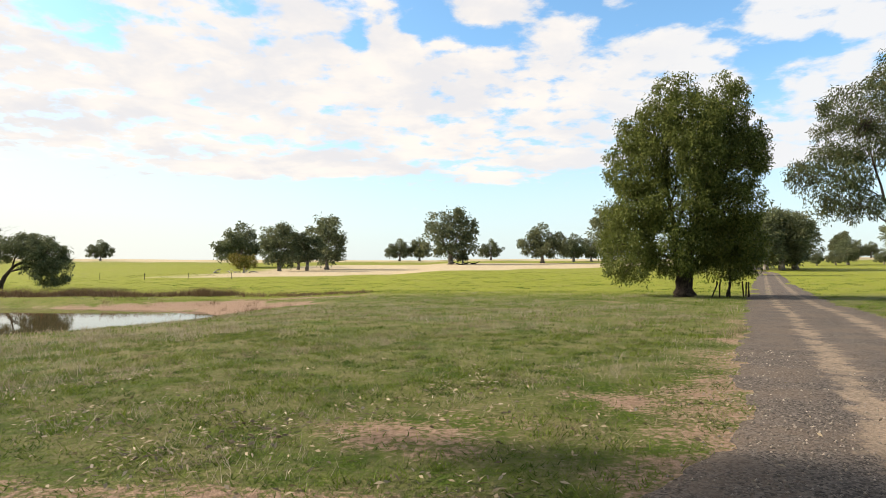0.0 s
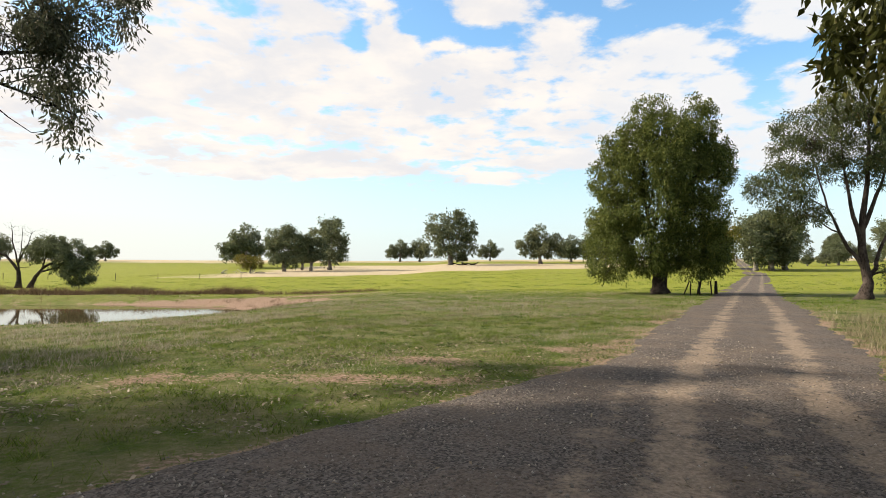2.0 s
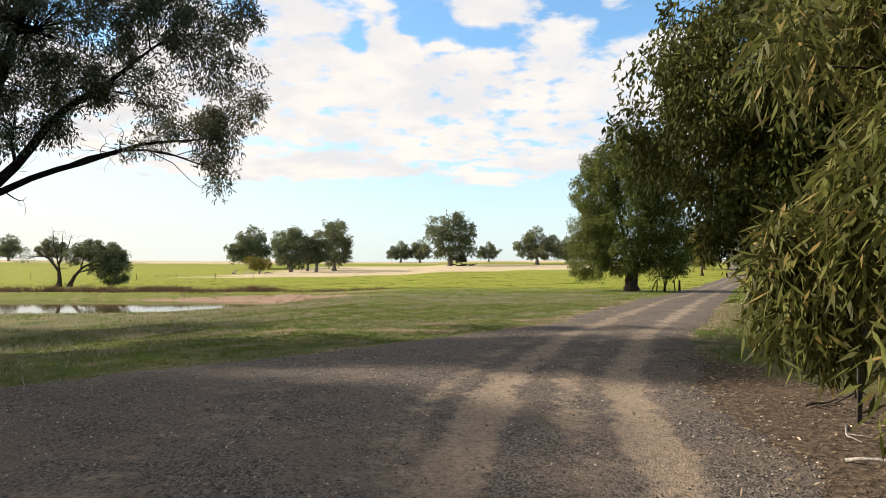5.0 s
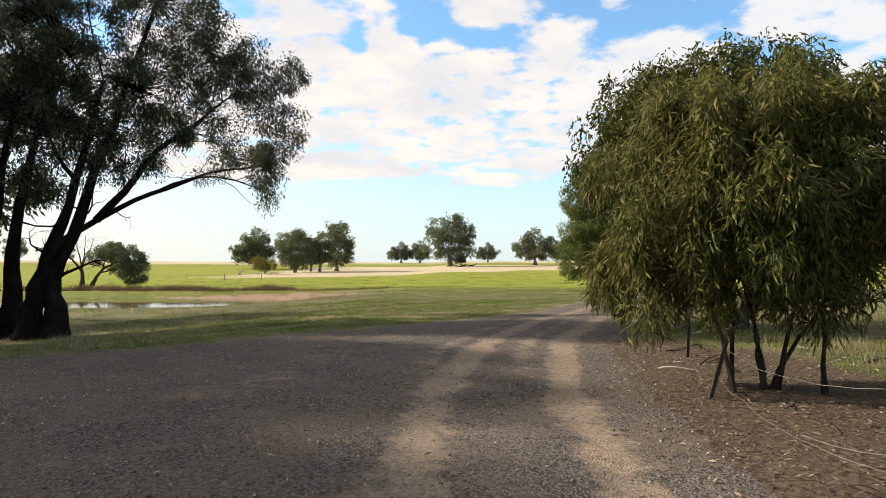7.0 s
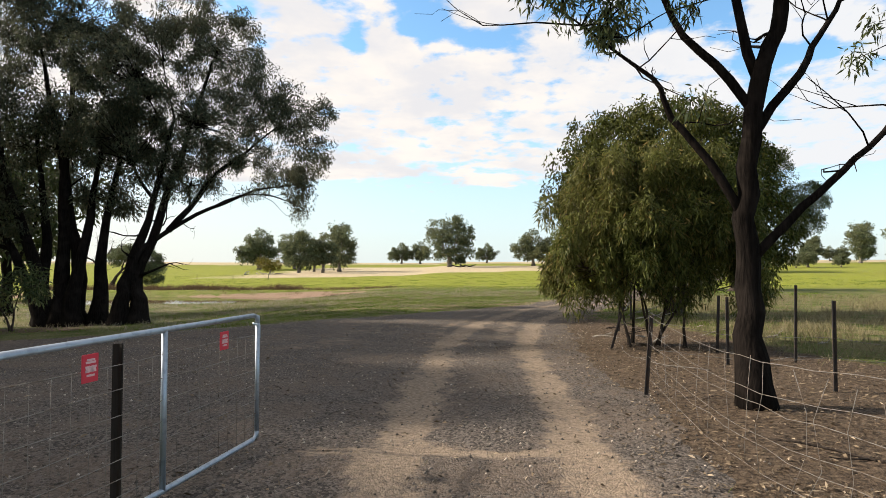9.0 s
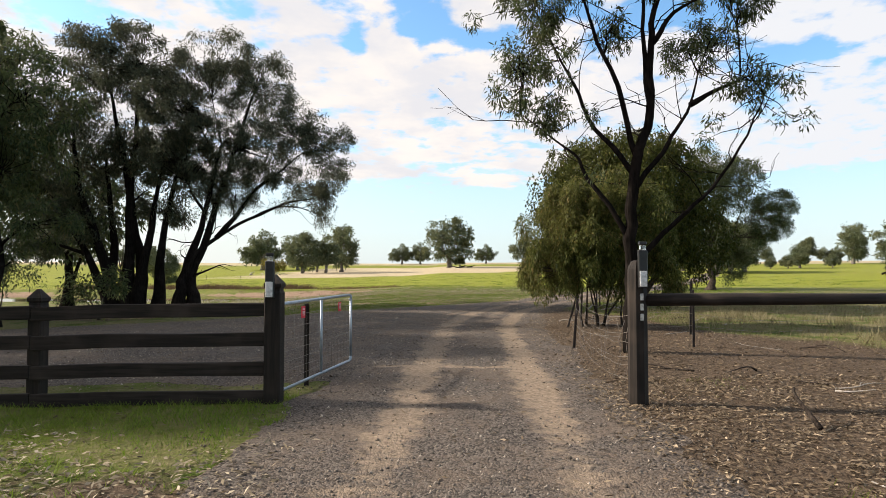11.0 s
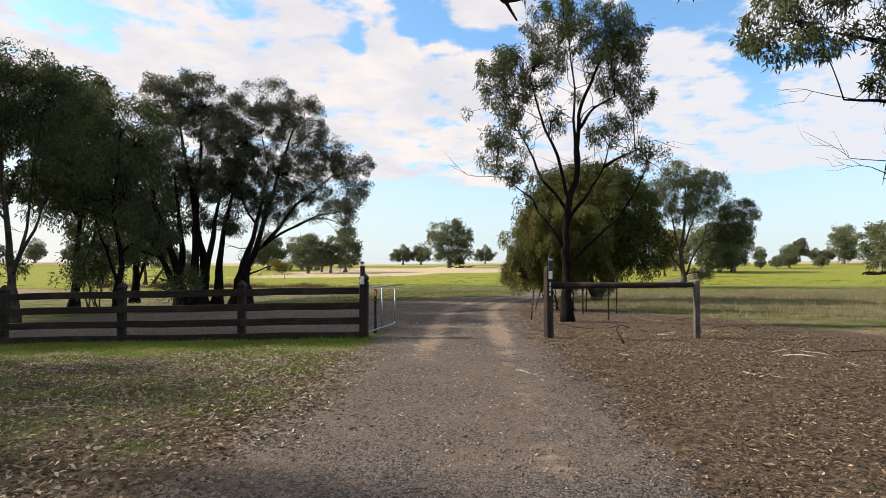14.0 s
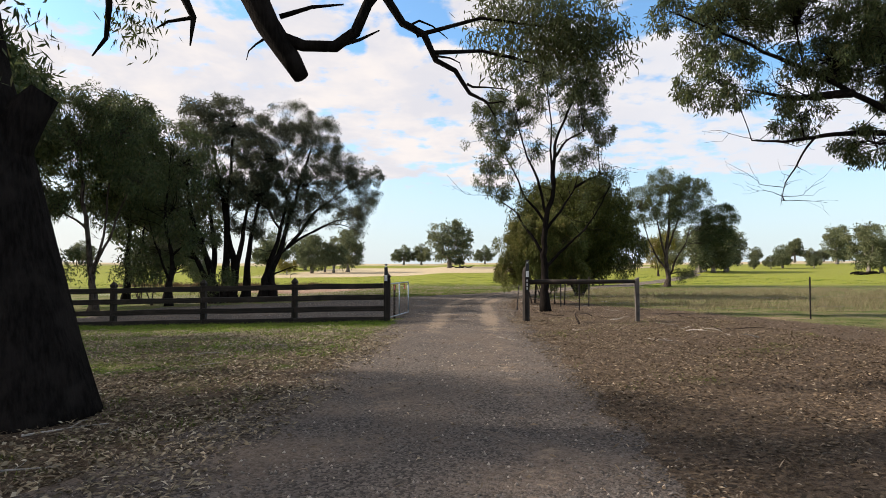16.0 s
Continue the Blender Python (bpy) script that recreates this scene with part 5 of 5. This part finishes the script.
def gate_sign(f, z0, z1, w):
    o = empty("gate_sign", *on_gate(f, z0), "small red plastic notice wired to the gate", "sign", "red notices on the gate")
    dirv = (gb - ga).normalized()
    nrm = Vector((dirv.y, -dirv.x, 0))
    c_ = Vector(on_gate(f, (z0 + z1) / 2)) + nrm * 0.012
    rot = Matrix(((dirv.x, nrm.x, 0, c_.x), (dirv.y, nrm.y, 0, c_.y), (0, 0, 1, c_.z), (0, 0, 0, 1)))
    h_ = (z1 - z0) / 2
    bm_ = bmesh.new()
    box_bm(bm_, (-w / 2, -0.004, -h_), (w / 2, 0.004, h_), 0.002)
    bm_.transform(rot)
    plate = part("plate", bm_mesh("plate", bm_, SIGN_RED), o)
    for k_, (lz, lw) in enumerate([(0.6, 0.5), (0.42, 0.62), (0.1, 0.7), (-0.05, 0.6), (-0.2, 0.66), (-0.5, 0.5)]):
        bm_ = bmesh.new()
        box_bm(bm_, (-w * lw / 2, 0.005, h_ * lz - 0.006), (w * lw / 2, 0.007, h_ * lz + 0.006))
        bm_.transform(rot)
        part("text_bar", bm_mesh("text_bar", bm_, SIGN_INK), plate, "pale unreadable line")


gate_sign(0.24, 0.965, 1.125, 0.125)
gate_sign(0.78, 0.965, 1.11, 0.125)


def picket(x, y, top, lx=0.0, ly=0.0, label="dark steel star picket of the wire fence", r=0.028, mat=None):
    z0 = h1(x, y)
    o = empty("fence_post", x, y, z0, label, "fence post", "wire fence posts")
    bm_ = bmesh.new()
    for k_ in range(3):
        g_ = bmesh.ops.create_cube(bm_, size=1.0, matrix=Matrix.Rotation(k_ * 2.094, 4, "Z") @ Matrix.Translation((0, r / 2, (top - 0.25) / 2)) @ Matrix.Diagonal((0.009, r + 0.006, top + 0.25, 1)))
    for v_ in bm_.verts:
        f_ = max(0, v_.co.z) / top
        v_.co.x += lx * f_
        v_.co.y += ly * f_
    bm_.transform(Matrix.Translation((x, y, z0)))
    part("stake", bm_mesh("stake", bm_, mat or PICKET), o)
    return o


picket(-2.13, -17.8, 1.15, 0, 0, "dark thin wooden stake beside the open gate", 0.035, TIMBER_POST)
pk = [(2.37, -13.7, 1.02, 0.1), (3.0, -9.2, 0.85, 0.32), (5.9, -10.7, 1.35, 0.03), (4.95, -13.4, 1.2, 0.0), (11.88, -17.5, 1.42, 0.0), (6.3, 0.9, 1.25, 0.0), (5.6, -1.6, 1.2, 0.0), (4.2, -5.4, 1.1, 0.05), (5.0, -9.6, 1.1, 0.05), (4.6, -11.0, 1.15, 0.0), (19, -16.5, 1.4, 0.0)]
for x, y, top, lx in pk:
    picket(x, y, top, lx)


def wire(pts, name="fence_wire", r=0.0035, sag=0.03, barbs=False, seed=1):
    rng_ = np.random.default_rng(seed)
    tb_ = Tubes()
    allp = []
    for a_, b_ in zip(pts, pts[1:]):
        t_ = np.linspace(0, 1, 14)[:-1]
        p_ = np.array(a_) + (np.array(b_) - np.array(a_)) * t_[:, None]
        p_[:, 2] -= sag * np.sin(t_ * math.pi) * np.linalg.norm(np.array(b_) - np.array(a_)) * 0.6
        p_ += rng_.normal(0, 0.009, p_.shape)
        allp.append(p_)
    allp = np.concatenate(allp + [np.array([pts[-1]])])
    tb_.add(allp, [r] * len(allp), 4)
    return tb_.mesh(name, WIRE)


wf = empty("wire_fence", 2.4, -15, 0, "slack rusty farm wire strung between stakes and gatepost", "fence")
for i, zz in enumerate((1.0, 0.82, 0.66, 0.5, 0.36, 0.22)):
    start = [(3.0 + 0.3 * zz, -9.2, zz * 0.6)] if i in (0, 3) else []
    part("strand", wire(start + [(2.44, -13.7, zz), (2.3, -18.7, zz * 1.05)], "strand", 0.0026, 0.05 + 0.02 * (i % 2), seed=i), wf)
for i, zz in enumerate((0.95, 0.6)):
    part("strand", wire([(2.45, -13.7, zz), (4.95, -13.4, zz * 0.75), (7.8, -13.2, zz * 0.6)], "strand", 0.0036, 0.05, seed=10 + i), wf)
for i, zz in enumerate((1.1, 0.75, 0.4)):
    part("strand", wire([(5.66, -18.6, zz), (11.88, -17.5, zz), (19, -16.5, zz)], "strand", 0.003, 0.01, seed=20 + i), wf)
for i, yy in enumerate(np.linspace(-18.3, -13.9, 13)):
    x_ = np.interp(yy, [-18.5, -13.7, -9.2], [2.3, 2.42, 3.1])
    tb = Tubes()
    tb.add(bent((x_ + rngf.uniform(-0.08, 0.08), yy, 0.9), (x_ + rngf.uniform(-0.1, 0.1), yy + rngf.uniform(-0.1, 0.1), 0.05), np.random.default_rng(i), 4, 0, 0.03), [0.0022] * 4, 4)
    part("stay", tb.mesh("stay", WIRE), wf)

# far paddock fence on the rise, and stakes round the little tree
for x, y in [(-65, 100), (-60, 100), (-53, 101), (-46, 102), (-72, 100), (-80, 100), (-39, 103)]:
    picket(x, y, 1.15, 0, 0, "far steel picket of the paddock fence", 0.05)
for i, (x, y, lx) in enumerate([(16.0, 39.6, 0.5), (16.4, 39.2, 0.05), (17.0, 39.0, -0.06), (17.9, 39.1, -0.1), (18.3, 39.4, 0.04), (18.6, 39.9, -0.05), (18.7, 40.6, 0.05)]):
    picket(x, y, 0.95, lx, 0, "thin leaning stake round a small tree", 0.05, TIMBER_POST)


# ---- ground cover ----
def strew(name, label, category, k, xr, yr, weight, length, width, mat, seed, lean=0.35, flat=False, lift=0.0, tuft=0, spread=0.1):
    """tuft: how many blades stand together (0: each by itself)."""
    rng_ = np.random.default_rng(seed)
    if tuft:
        j = rng_.integers(0, k // tuft, k)
        x = rng_.uniform(*xr, k // tuft)[j] + rng_.normal(0, spread, k)
        y = rng_.uniform(*yr, k // tuft)[j] + rng_.normal(0, spread, k)
    else:
        x = rng_.uniform(*xr, k)
        y = rng_.uniform(*yr, k)
    keep = rng_.uniform(0, 1, k) < weight(x, y)
    x, y = x[keep], y[keep]
    k = len(x)
    m_ = road_mask(x, y)
    z = np.where(m_ > 0, road_z(x, y), height(x, y)) + lift
    base = np.stack([x, y, z], 1)
    a = rng_.uniform(0, 2 * math.pi, k)
    L = (length(x, y) if callable(length) else length) * rng_.uniform(0.55, 1.3, k)
    Wd = width * rng_.uniform(0.7, 1.3, k)
    if flat:
        d = np.stack([np.cos(a), np.sin(a), rng_.normal(0, 0.22, k)], 1)
        s = np.stack([-np.sin(a), np.cos(a), rng_.normal(0, 0.55, k)], 1)
        z0 = np.abs(rng_.normal(0, 0.008, k)) + 0.006
        base[:, 2] += z0 + np.maximum(0, -d[:, 2]) * L
        mid = base + d * (L * 0.5)[:, None] + np.array([0, 0, 1]) * (L * 0.06)[:, None]
        co = np.stack([base, mid + s * (Wd / 2)[:, None], base + d * L[:, None], mid - s * (Wd / 2)[:, None]], 1)
        faces = np.arange(4 * k).reshape(k, 4)
    else:
        d = np.stack([np.cos(a) * lean, np.sin(a) * lean, np.ones(k)], 1) + rng_.normal(0, 0.15, (k, 3))
        d /= np.linalg.norm(d, axis=1, keepdims=True)
        b_ = rng_.uniform(0, 2 * math.pi, k)
        s = np.stack([np.cos(b_), np.sin(b_), np.zeros(k)], 1)
        base[:, 2] -= 0.01
        co = np.stack([base - s * (Wd / 2)[:, None], base + s * (Wd / 2)[:, None], base + d * L[:, None]], 1)
        faces = np.arange(3 * k).reshape(k, 3)
    me_ = quad_mesh(name, co.reshape(-1, 3), faces)
    me_.materials.append(mat)
    return tagged(new(name, me_), label, category, kind="stuff")


def off_road(x, y):
    return sstep(0.15, -0.25, road_mask(x, y)) * (height(x, y) > WATER_Z + 0.03)


def patchy(x, y, s=0.6, seed=0):
    return sstep(-0.55, 0.45, wave(x, y, s, seed))


def clumpy(x, y, s=1.0, seed=0):
    return sstep(-0.35, 0.4, 0.55 * wave(x, y, s, seed) + 0.45 * wave(y, x, 2.7 * s, seed + 3) + 0.4 * wave(x, y, 6.3 * s, seed + 7))


def bare(x, y):
    return np.clip(1 - 1.5 * z_dirt(x, y), 0, 1) * np.clip(1 - 1.25 * z_litter(x, y), 0, 1)


def low(x, y):
    return 0.045 + 0.07 * patchy(x, y, 1.7, 6)


strew("grass", "short green paddock grass", "grass", 240000, (-14, 8), (-4, 15), lambda x, y: off_road(x, y) * bare(x, y) * (0.08 + 0.92 * clumpy(x, y, 1.1)), low, 0.011, GRASS, 101, 0.8, tuft=16, spread=0.05)
strew("grass", "short green paddock grass farther off", "grass", 150000, (-30, 26), (14, 50), lambda x, y: off_road(x, y) * bare(x, y) * (0.12 + 0.88 * clumpy(x, y, 0.5)), 0.09, 0.026, GRASS, 102, 0.6, tuft=8, spread=0.14)
strew("grass", "dark green tussocks dotted over the paddock", "grass", 50000, (-12, 7), (2, 16), lambda x, y: off_road(x, y) * clumpy(x, y, 1.6, 8) * np.clip(1 - 0.9 * z_dirt(x, y), 0, 1), 0.07, 0.014, GRASS_DARK, 117, 1.2, tuft=45, spread=0.08)
strew("dry_grass", "pale dry grass stalks in tufts", "grass", 100000, (-16, 9), (3, 30), lambda x, y: off_road(x, y) * bare(x, y) * sstep(-0.1, 0.6, wave(x, y, 0.75, 5)) * 0.9, 0.16, 0.006, GRASS_DRY, 103, 0.7, tuft=14, spread=0.09)
strew("grass", "flat dark rosettes of weeds in the paddock", "grass", 60000, (-11, 7), (2.5, 17), lambda x, y: off_road(x, y) * bare(x, y) * clumpy(x, y, 0.9, 21), 0.085, 0.016, GRASS_DARK, 125, 1.7, tuft=70, spread=0.09)
strew("dry_grass", "matted straw tufts among the green", "grass", 70000, (-14, 9), (5, 27), lambda x, y: off_road(x, y) * bare(x, y) * sstep(0.3, 0.9, clumpy(x, y, 0.55, 31)), 0.15, 0.01, GRASS_STRAW, 126, 1.2, tuft=40, spread=0.13)
strew("dry_grass", "pale dry grass round the dam", "grass", 60000, (-45, 14), (17, 46), lambda x, y: off_road(x, y) * bare(x, y) * sstep(0.0, 0.7, wave(x, y, 0.4, 3)) * 0.8, 0.22, 0.016, GRASS_DRY, 104, 0.6, tuft=14, spread=0.2)


strew("grass", "green tussocks across the far paddock", "grass", 45000, (-70, 75), (48, 135), lambda x, y: off_road(x, y) * (1 - z_pale(x, y)) * patchy(x, y, 0.3, 5), 0.13, 0.07, GRASS, 116, 0.7, tuft=20, spread=0.35)


strew("grass", "thick low grass and weeds near the gravel", "grass", 120000, (-8, 5.5), (1.5, 9), lambda x, y: off_road(x, y) * bare(x, y) * (0.1 + 0.9 * clumpy(x, y, 1.4, 11)), 0.055, 0.008, GRASS, 118, 1.0, tuft=20, spread=0.04)


def bank_line(x, y):
    return np.exp(-((y - 48 - 0.04 * (x + 20) + 0.9 * wave(x, y, 0.3)) / 1.6) ** 2) * (0.1 + 0.9 * patchy(x, y, 0.7, 2)) * (1 - 0.7 * sstep(-22, -14, x))


strew("reeds", "brown dry reeds along the dam bank", "reeds", 110000, (-48, -7), (43, 53), bank_line, lambda x, y: 0.3 + 0.5 * clumpy(x, y, 0.6, 3) * sstep(-10, -20, x), 0.035, REED, 105, 0.6, tuft=40, spread=0.22)
strew("reeds", "short brown rushes at the water's edge", "reeds", 12000, (-40, -6), (24, 44), lambda x, y: (np.abs(pond_d(x, y) - 1.28) < 0.12) * patchy(x, y, 0.6, 7) * 0.6, 0.3, 0.02, REED, 115, 0.4, tuft=22, spread=0.16)
strew("grass", "fresh green grass along the foot of the fence", "grass", 110000, (-15, -1.9), (-27, -18.5), lambda x, y: off_road(x, y) * np.maximum(sstep(-21.0, -19.8, y + 0.6 * wave(x, y, 1.2)), 0.6 * clumpy(x, 1.8 * y, 0.8, 5)), 0.1, 0.009, GRASS_LUSH, 106, 0.7, tuft=12, spread=0.06)
strew("grass", "thin grass among fallen leaves", "grass", 90000, (-13, -2.0), (-36, -20), lambda x, y: off_road(x, y) * np.maximum(0.7 * sstep(0.35, 0.8, clumpy(x, y, 0.8, 2)), np.exp(-(((x + 7.2) / 3.0) ** 2 + ((y + 27.8) / 0.9) ** 2))), 0.075, 0.007, GRASS, 107, 0.7, tuft=10, spread=0.06)
strew("grass", "thin grass among fallen leaves by the gatepost", "grass", 30000, (1.9, 9), (-30, -17), lambda x, y: off_road(x, y) * sstep(0.2, 0.8, wave(x, y, 0.9, 1)) * 0.7, 0.07, 0.007, GRASS, 108, 0.7, tuft=10, spread=0.06)
strew("dry_grass", "tall dry grass behind the wire fence", "grass", 70000, (6, 34), (-14, 16), lambda x, y: off_road(x, y) * (1 - z_litter(x, y)) * (0.3 + 0.7 * patchy(x, y, 0.45)), 0.28, 0.014, GRASS_STRAW, 109, 0.5, tuft=10, spread=0.12)
strew("dry_grass", "dry grass in the shade of the gums", "grass", 40000, (-24, -6), (-4, 18), lambda x, y: off_road(x, y) * bare(x, y) * patchy(x, y, 0.5, 4) * 0.8, 0.22, 0.010, GRASS_DRY, 110, 0.6, tuft=12, spread=0.12)
strew("leaf_litter", "fallen gum leaves strewn over bare earth", "leaf litter", 80000, (1.3, 14), (-37, 4), lambda x, y: np.clip(z_litter(x, y) * (0.55 + 0.45 * patchy(x, y, 0.8, 4)) + 0.03, 0, 1), 0.06, 0.015, LITTER, 120, flat=True)
strew("leaf_litter", "fallen gum leaves strewn over thin grass", "leaf litter", 130000, (-12, -1.2), (-37, -20), lambda x, y: np.clip(z_litter(x, y) * 1.6, 0, 1) * (0.3 + 0.7 * clumpy(x, y, 0.7, 1)), 0.075, 0.02, LITTER_PALE, 121, flat=True)
strew("leaf_litter", "thick fallen gum leaves by the roadside", "leaf litter", 110000, (1.6, 9), (-37, -17), lambda x, y: np.clip(z_litter(x, y), 0, 1) * (0.2 + 0.8 * clumpy(x, y, 0.9, 2)), 0.06, 0.014, LITTER, 124, flat=True)
strew("leaf_litter", "scattered fallen leaves on gravel", "leaf litter", 14000, (-13, 5), (-37, 0), lambda x, y: 0.6 + 0 * x, 0.075, 0.017, LITTER, 122, flat=True)
strew("leaf_litter", "fallen leaves and bark bits in the paddock grass", "leaf litter", 30000, (-9, 6), (1, 13), lambda x, y: (0.06 + 0.94 * off_road(x, y)) * sstep(12, 4, y) * (0.12 + 0.88 * sstep(0.0, 0.7, wave(x, y, 0.9, 9))), 0.08, 0.022, LITTER_PALE, 123, flat=True, lift=0.02)


def stones(name, label, k, xr, yr, weight, size, seed):
    rng_ = np.random.default_rng(seed)
    x, y = rng_.uniform(*xr, k), rng_.uniform(*yr, k)
    keep = rng_.uniform(0, 1, k) < weight(x, y)
    x, y = x[keep], y[keep]
    k = len(x)
    r = size * rng_.uniform(0.5, 1.5, k)
    c_ = np.stack([x, y, np.maximum(road_z(x, y), height(x, y)) + r * 0.25], 1)
    oct_ = np.array([(1, 0, -0.3), (0, 1, -0.3), (-1, 0, -0.3), (0, -1, -0.3), (0, 0, 0.7)])
    a_ = rng_.uniform(0, 6.28, k)
    co_ = oct_[None] * rng_.uniform(0.6, 1.3, (k, 5, 1))
    ca, sa = np.cos(a_)[:, None], np.sin(a_)[:, None]
    co_ = np.stack([co_[:, :, 0] * ca - co_[:, :, 1] * sa, co_[:, :, 0] * sa + co_[:, :, 1] * ca, co_[:, :, 2]], 2)
    co_ = co_ * r[:, None, None] + c_[:, None, :]
    f_ = np.array([(0, 1, 4), (1, 2, 4), (2, 3, 4), (3, 0, 4), (2, 1, 0), (3, 2, 0)])
    fa_ = (f_[None] + 5 * np.arange(k)[:, None, None]).reshape(-1, 3)
    me_ = quad_mesh(name, co_.reshape(-1, 3), fa_)
    me_.materials.append(GRAVEL)
    return tagged(new(name, me_), label, "gravel", kind="stuff")


stones("gravel", "loose grey and tan road stones", 85000, (-9, 6), (-37, 12), lambda x, y: sstep(-0.7, 0.1, road_mask(x, y)) * (1 - 0.85 * rut_f(x, y)) * (0.35 + 0.65 * patchy(x, y, 0.9, 3)), 0.0145, 130)

# fallen sticks
rng = np.random.default_rng(77)


def stick(x, y, L, ang, r, label, mat=BARK_DEAD, rise=0.0):
    z_ = float(road_z(x, y)) if road_mask(x, y) > 0 else h1(x, y)
    o = empty("fallen_branch", x, y, z_, label, "branch", "fallen sticks")
    tb_ = Tubes()
    e = (x + L * math.cos(ang), y + L * math.sin(ang))
    p_ = bent((x, y, z_ + r), (e[0], e[1], (float(road_z(*e)) if road_mask(*e) > 0 else h1(*e)) + r + rise), rng, 6, 0.01, 0.035)
    p_[:, 2] = np.maximum(p_[:, 2], z_ + r * 0.6)
    tb_.add(p_, np.linspace(r, r * 0.4, 6), 6)
    if L > 0.6:
        tb_.add(bent(p_[2], p_[2] + np.array([math.cos(ang + 0.7), math.sin(ang + 0.7), 0.1]) * L * 0.35, rng, 4, 0, 0.05), np.linspace(r * 0.5, r * 0.2, 4), 5)
    part("stick", tb_.mesh("stick", mat), o)


for dx_, dy_, ang_, L_, up_ in [(5.6, -0.4, 0.6, 2.1, 0.9), (6.0, 0.1, 0.2, 1.7, 0.7), (5.4, -1.0, 0.9, 1.8, 0.5), (5.8, -1.5, 0.3, 1.5, 0.2), (6.6, -2.2, 1.9, 1.6, 0.3)]:
    stick(dx_, dy_, L_, ang_, 0.022, "dead grey branch leaning out of a brush heap", BARK_DEAD, up_)
stick(0.93, -23.9, 0.75, -1.0, 0.014, "bare pale stick lying on the gravel")
stick(3.6, -20.2, 0.55, 1.5, 0.03, "short dark stump stick by the gatepost", BARK_DARK, 0.3)
for i in range(46):
    x_, y_ = rng.uniform(2.8, 8), rng.uniform(-24, -4)
    stick(x_, y_, rng.uniform(0.3, 1.3), rng.uniform(0, 6.28), rng.uniform(0.006, 0.02), "dry twig lying in the leaf litter", BARK_DEAD if i % 2 else BARK_DARK, rng.uniform(0, 0.15))
for i in range(14):
    stick(rng.uniform(-8, -2.5), rng.uniform(-34, -22), rng.uniform(0.25, 0.8), rng.uniform(0, 6.28), rng.uniform(0.005, 0.014), "thin dry twig among fallen leaves")
for i in range(8):
    stick(-54 + rng.uniform(-4, 5), 140 + rng.uniform(-1, 2), rng.uniform(2, 4), rng.uniform(0, 6.28), rng.uniform(0.1, 0.18), "pale fallen branch under a far tree", BARK_DEAD, rng.uniform(0, 0.8))
for i in range(7):
    stick(1.5 + rng.uniform(-3, 4), 213 + rng.uniform(-1, 2), rng.uniform(2.5, 5), rng.uniform(0, 6.28), rng.uniform(0.15, 0.25), "dark fallen limb under a far tree", BARK_SHADED, rng.uniform(0, 1.2))
for i in range(9):
    x_, y_ = 106.5 + rng.uniform(-1.8, 1.8), 126 + rng.uniform(-1.5, 1.5)
    stick(x_, y_, rng.uniform(2.0, 3.6), rng.uniform(-0.4, 0.4), rng.uniform(0.22, 0.4), "dark felled log heaped in the paddock", BARK_SHADED, rng.uniform(0, 1.0))
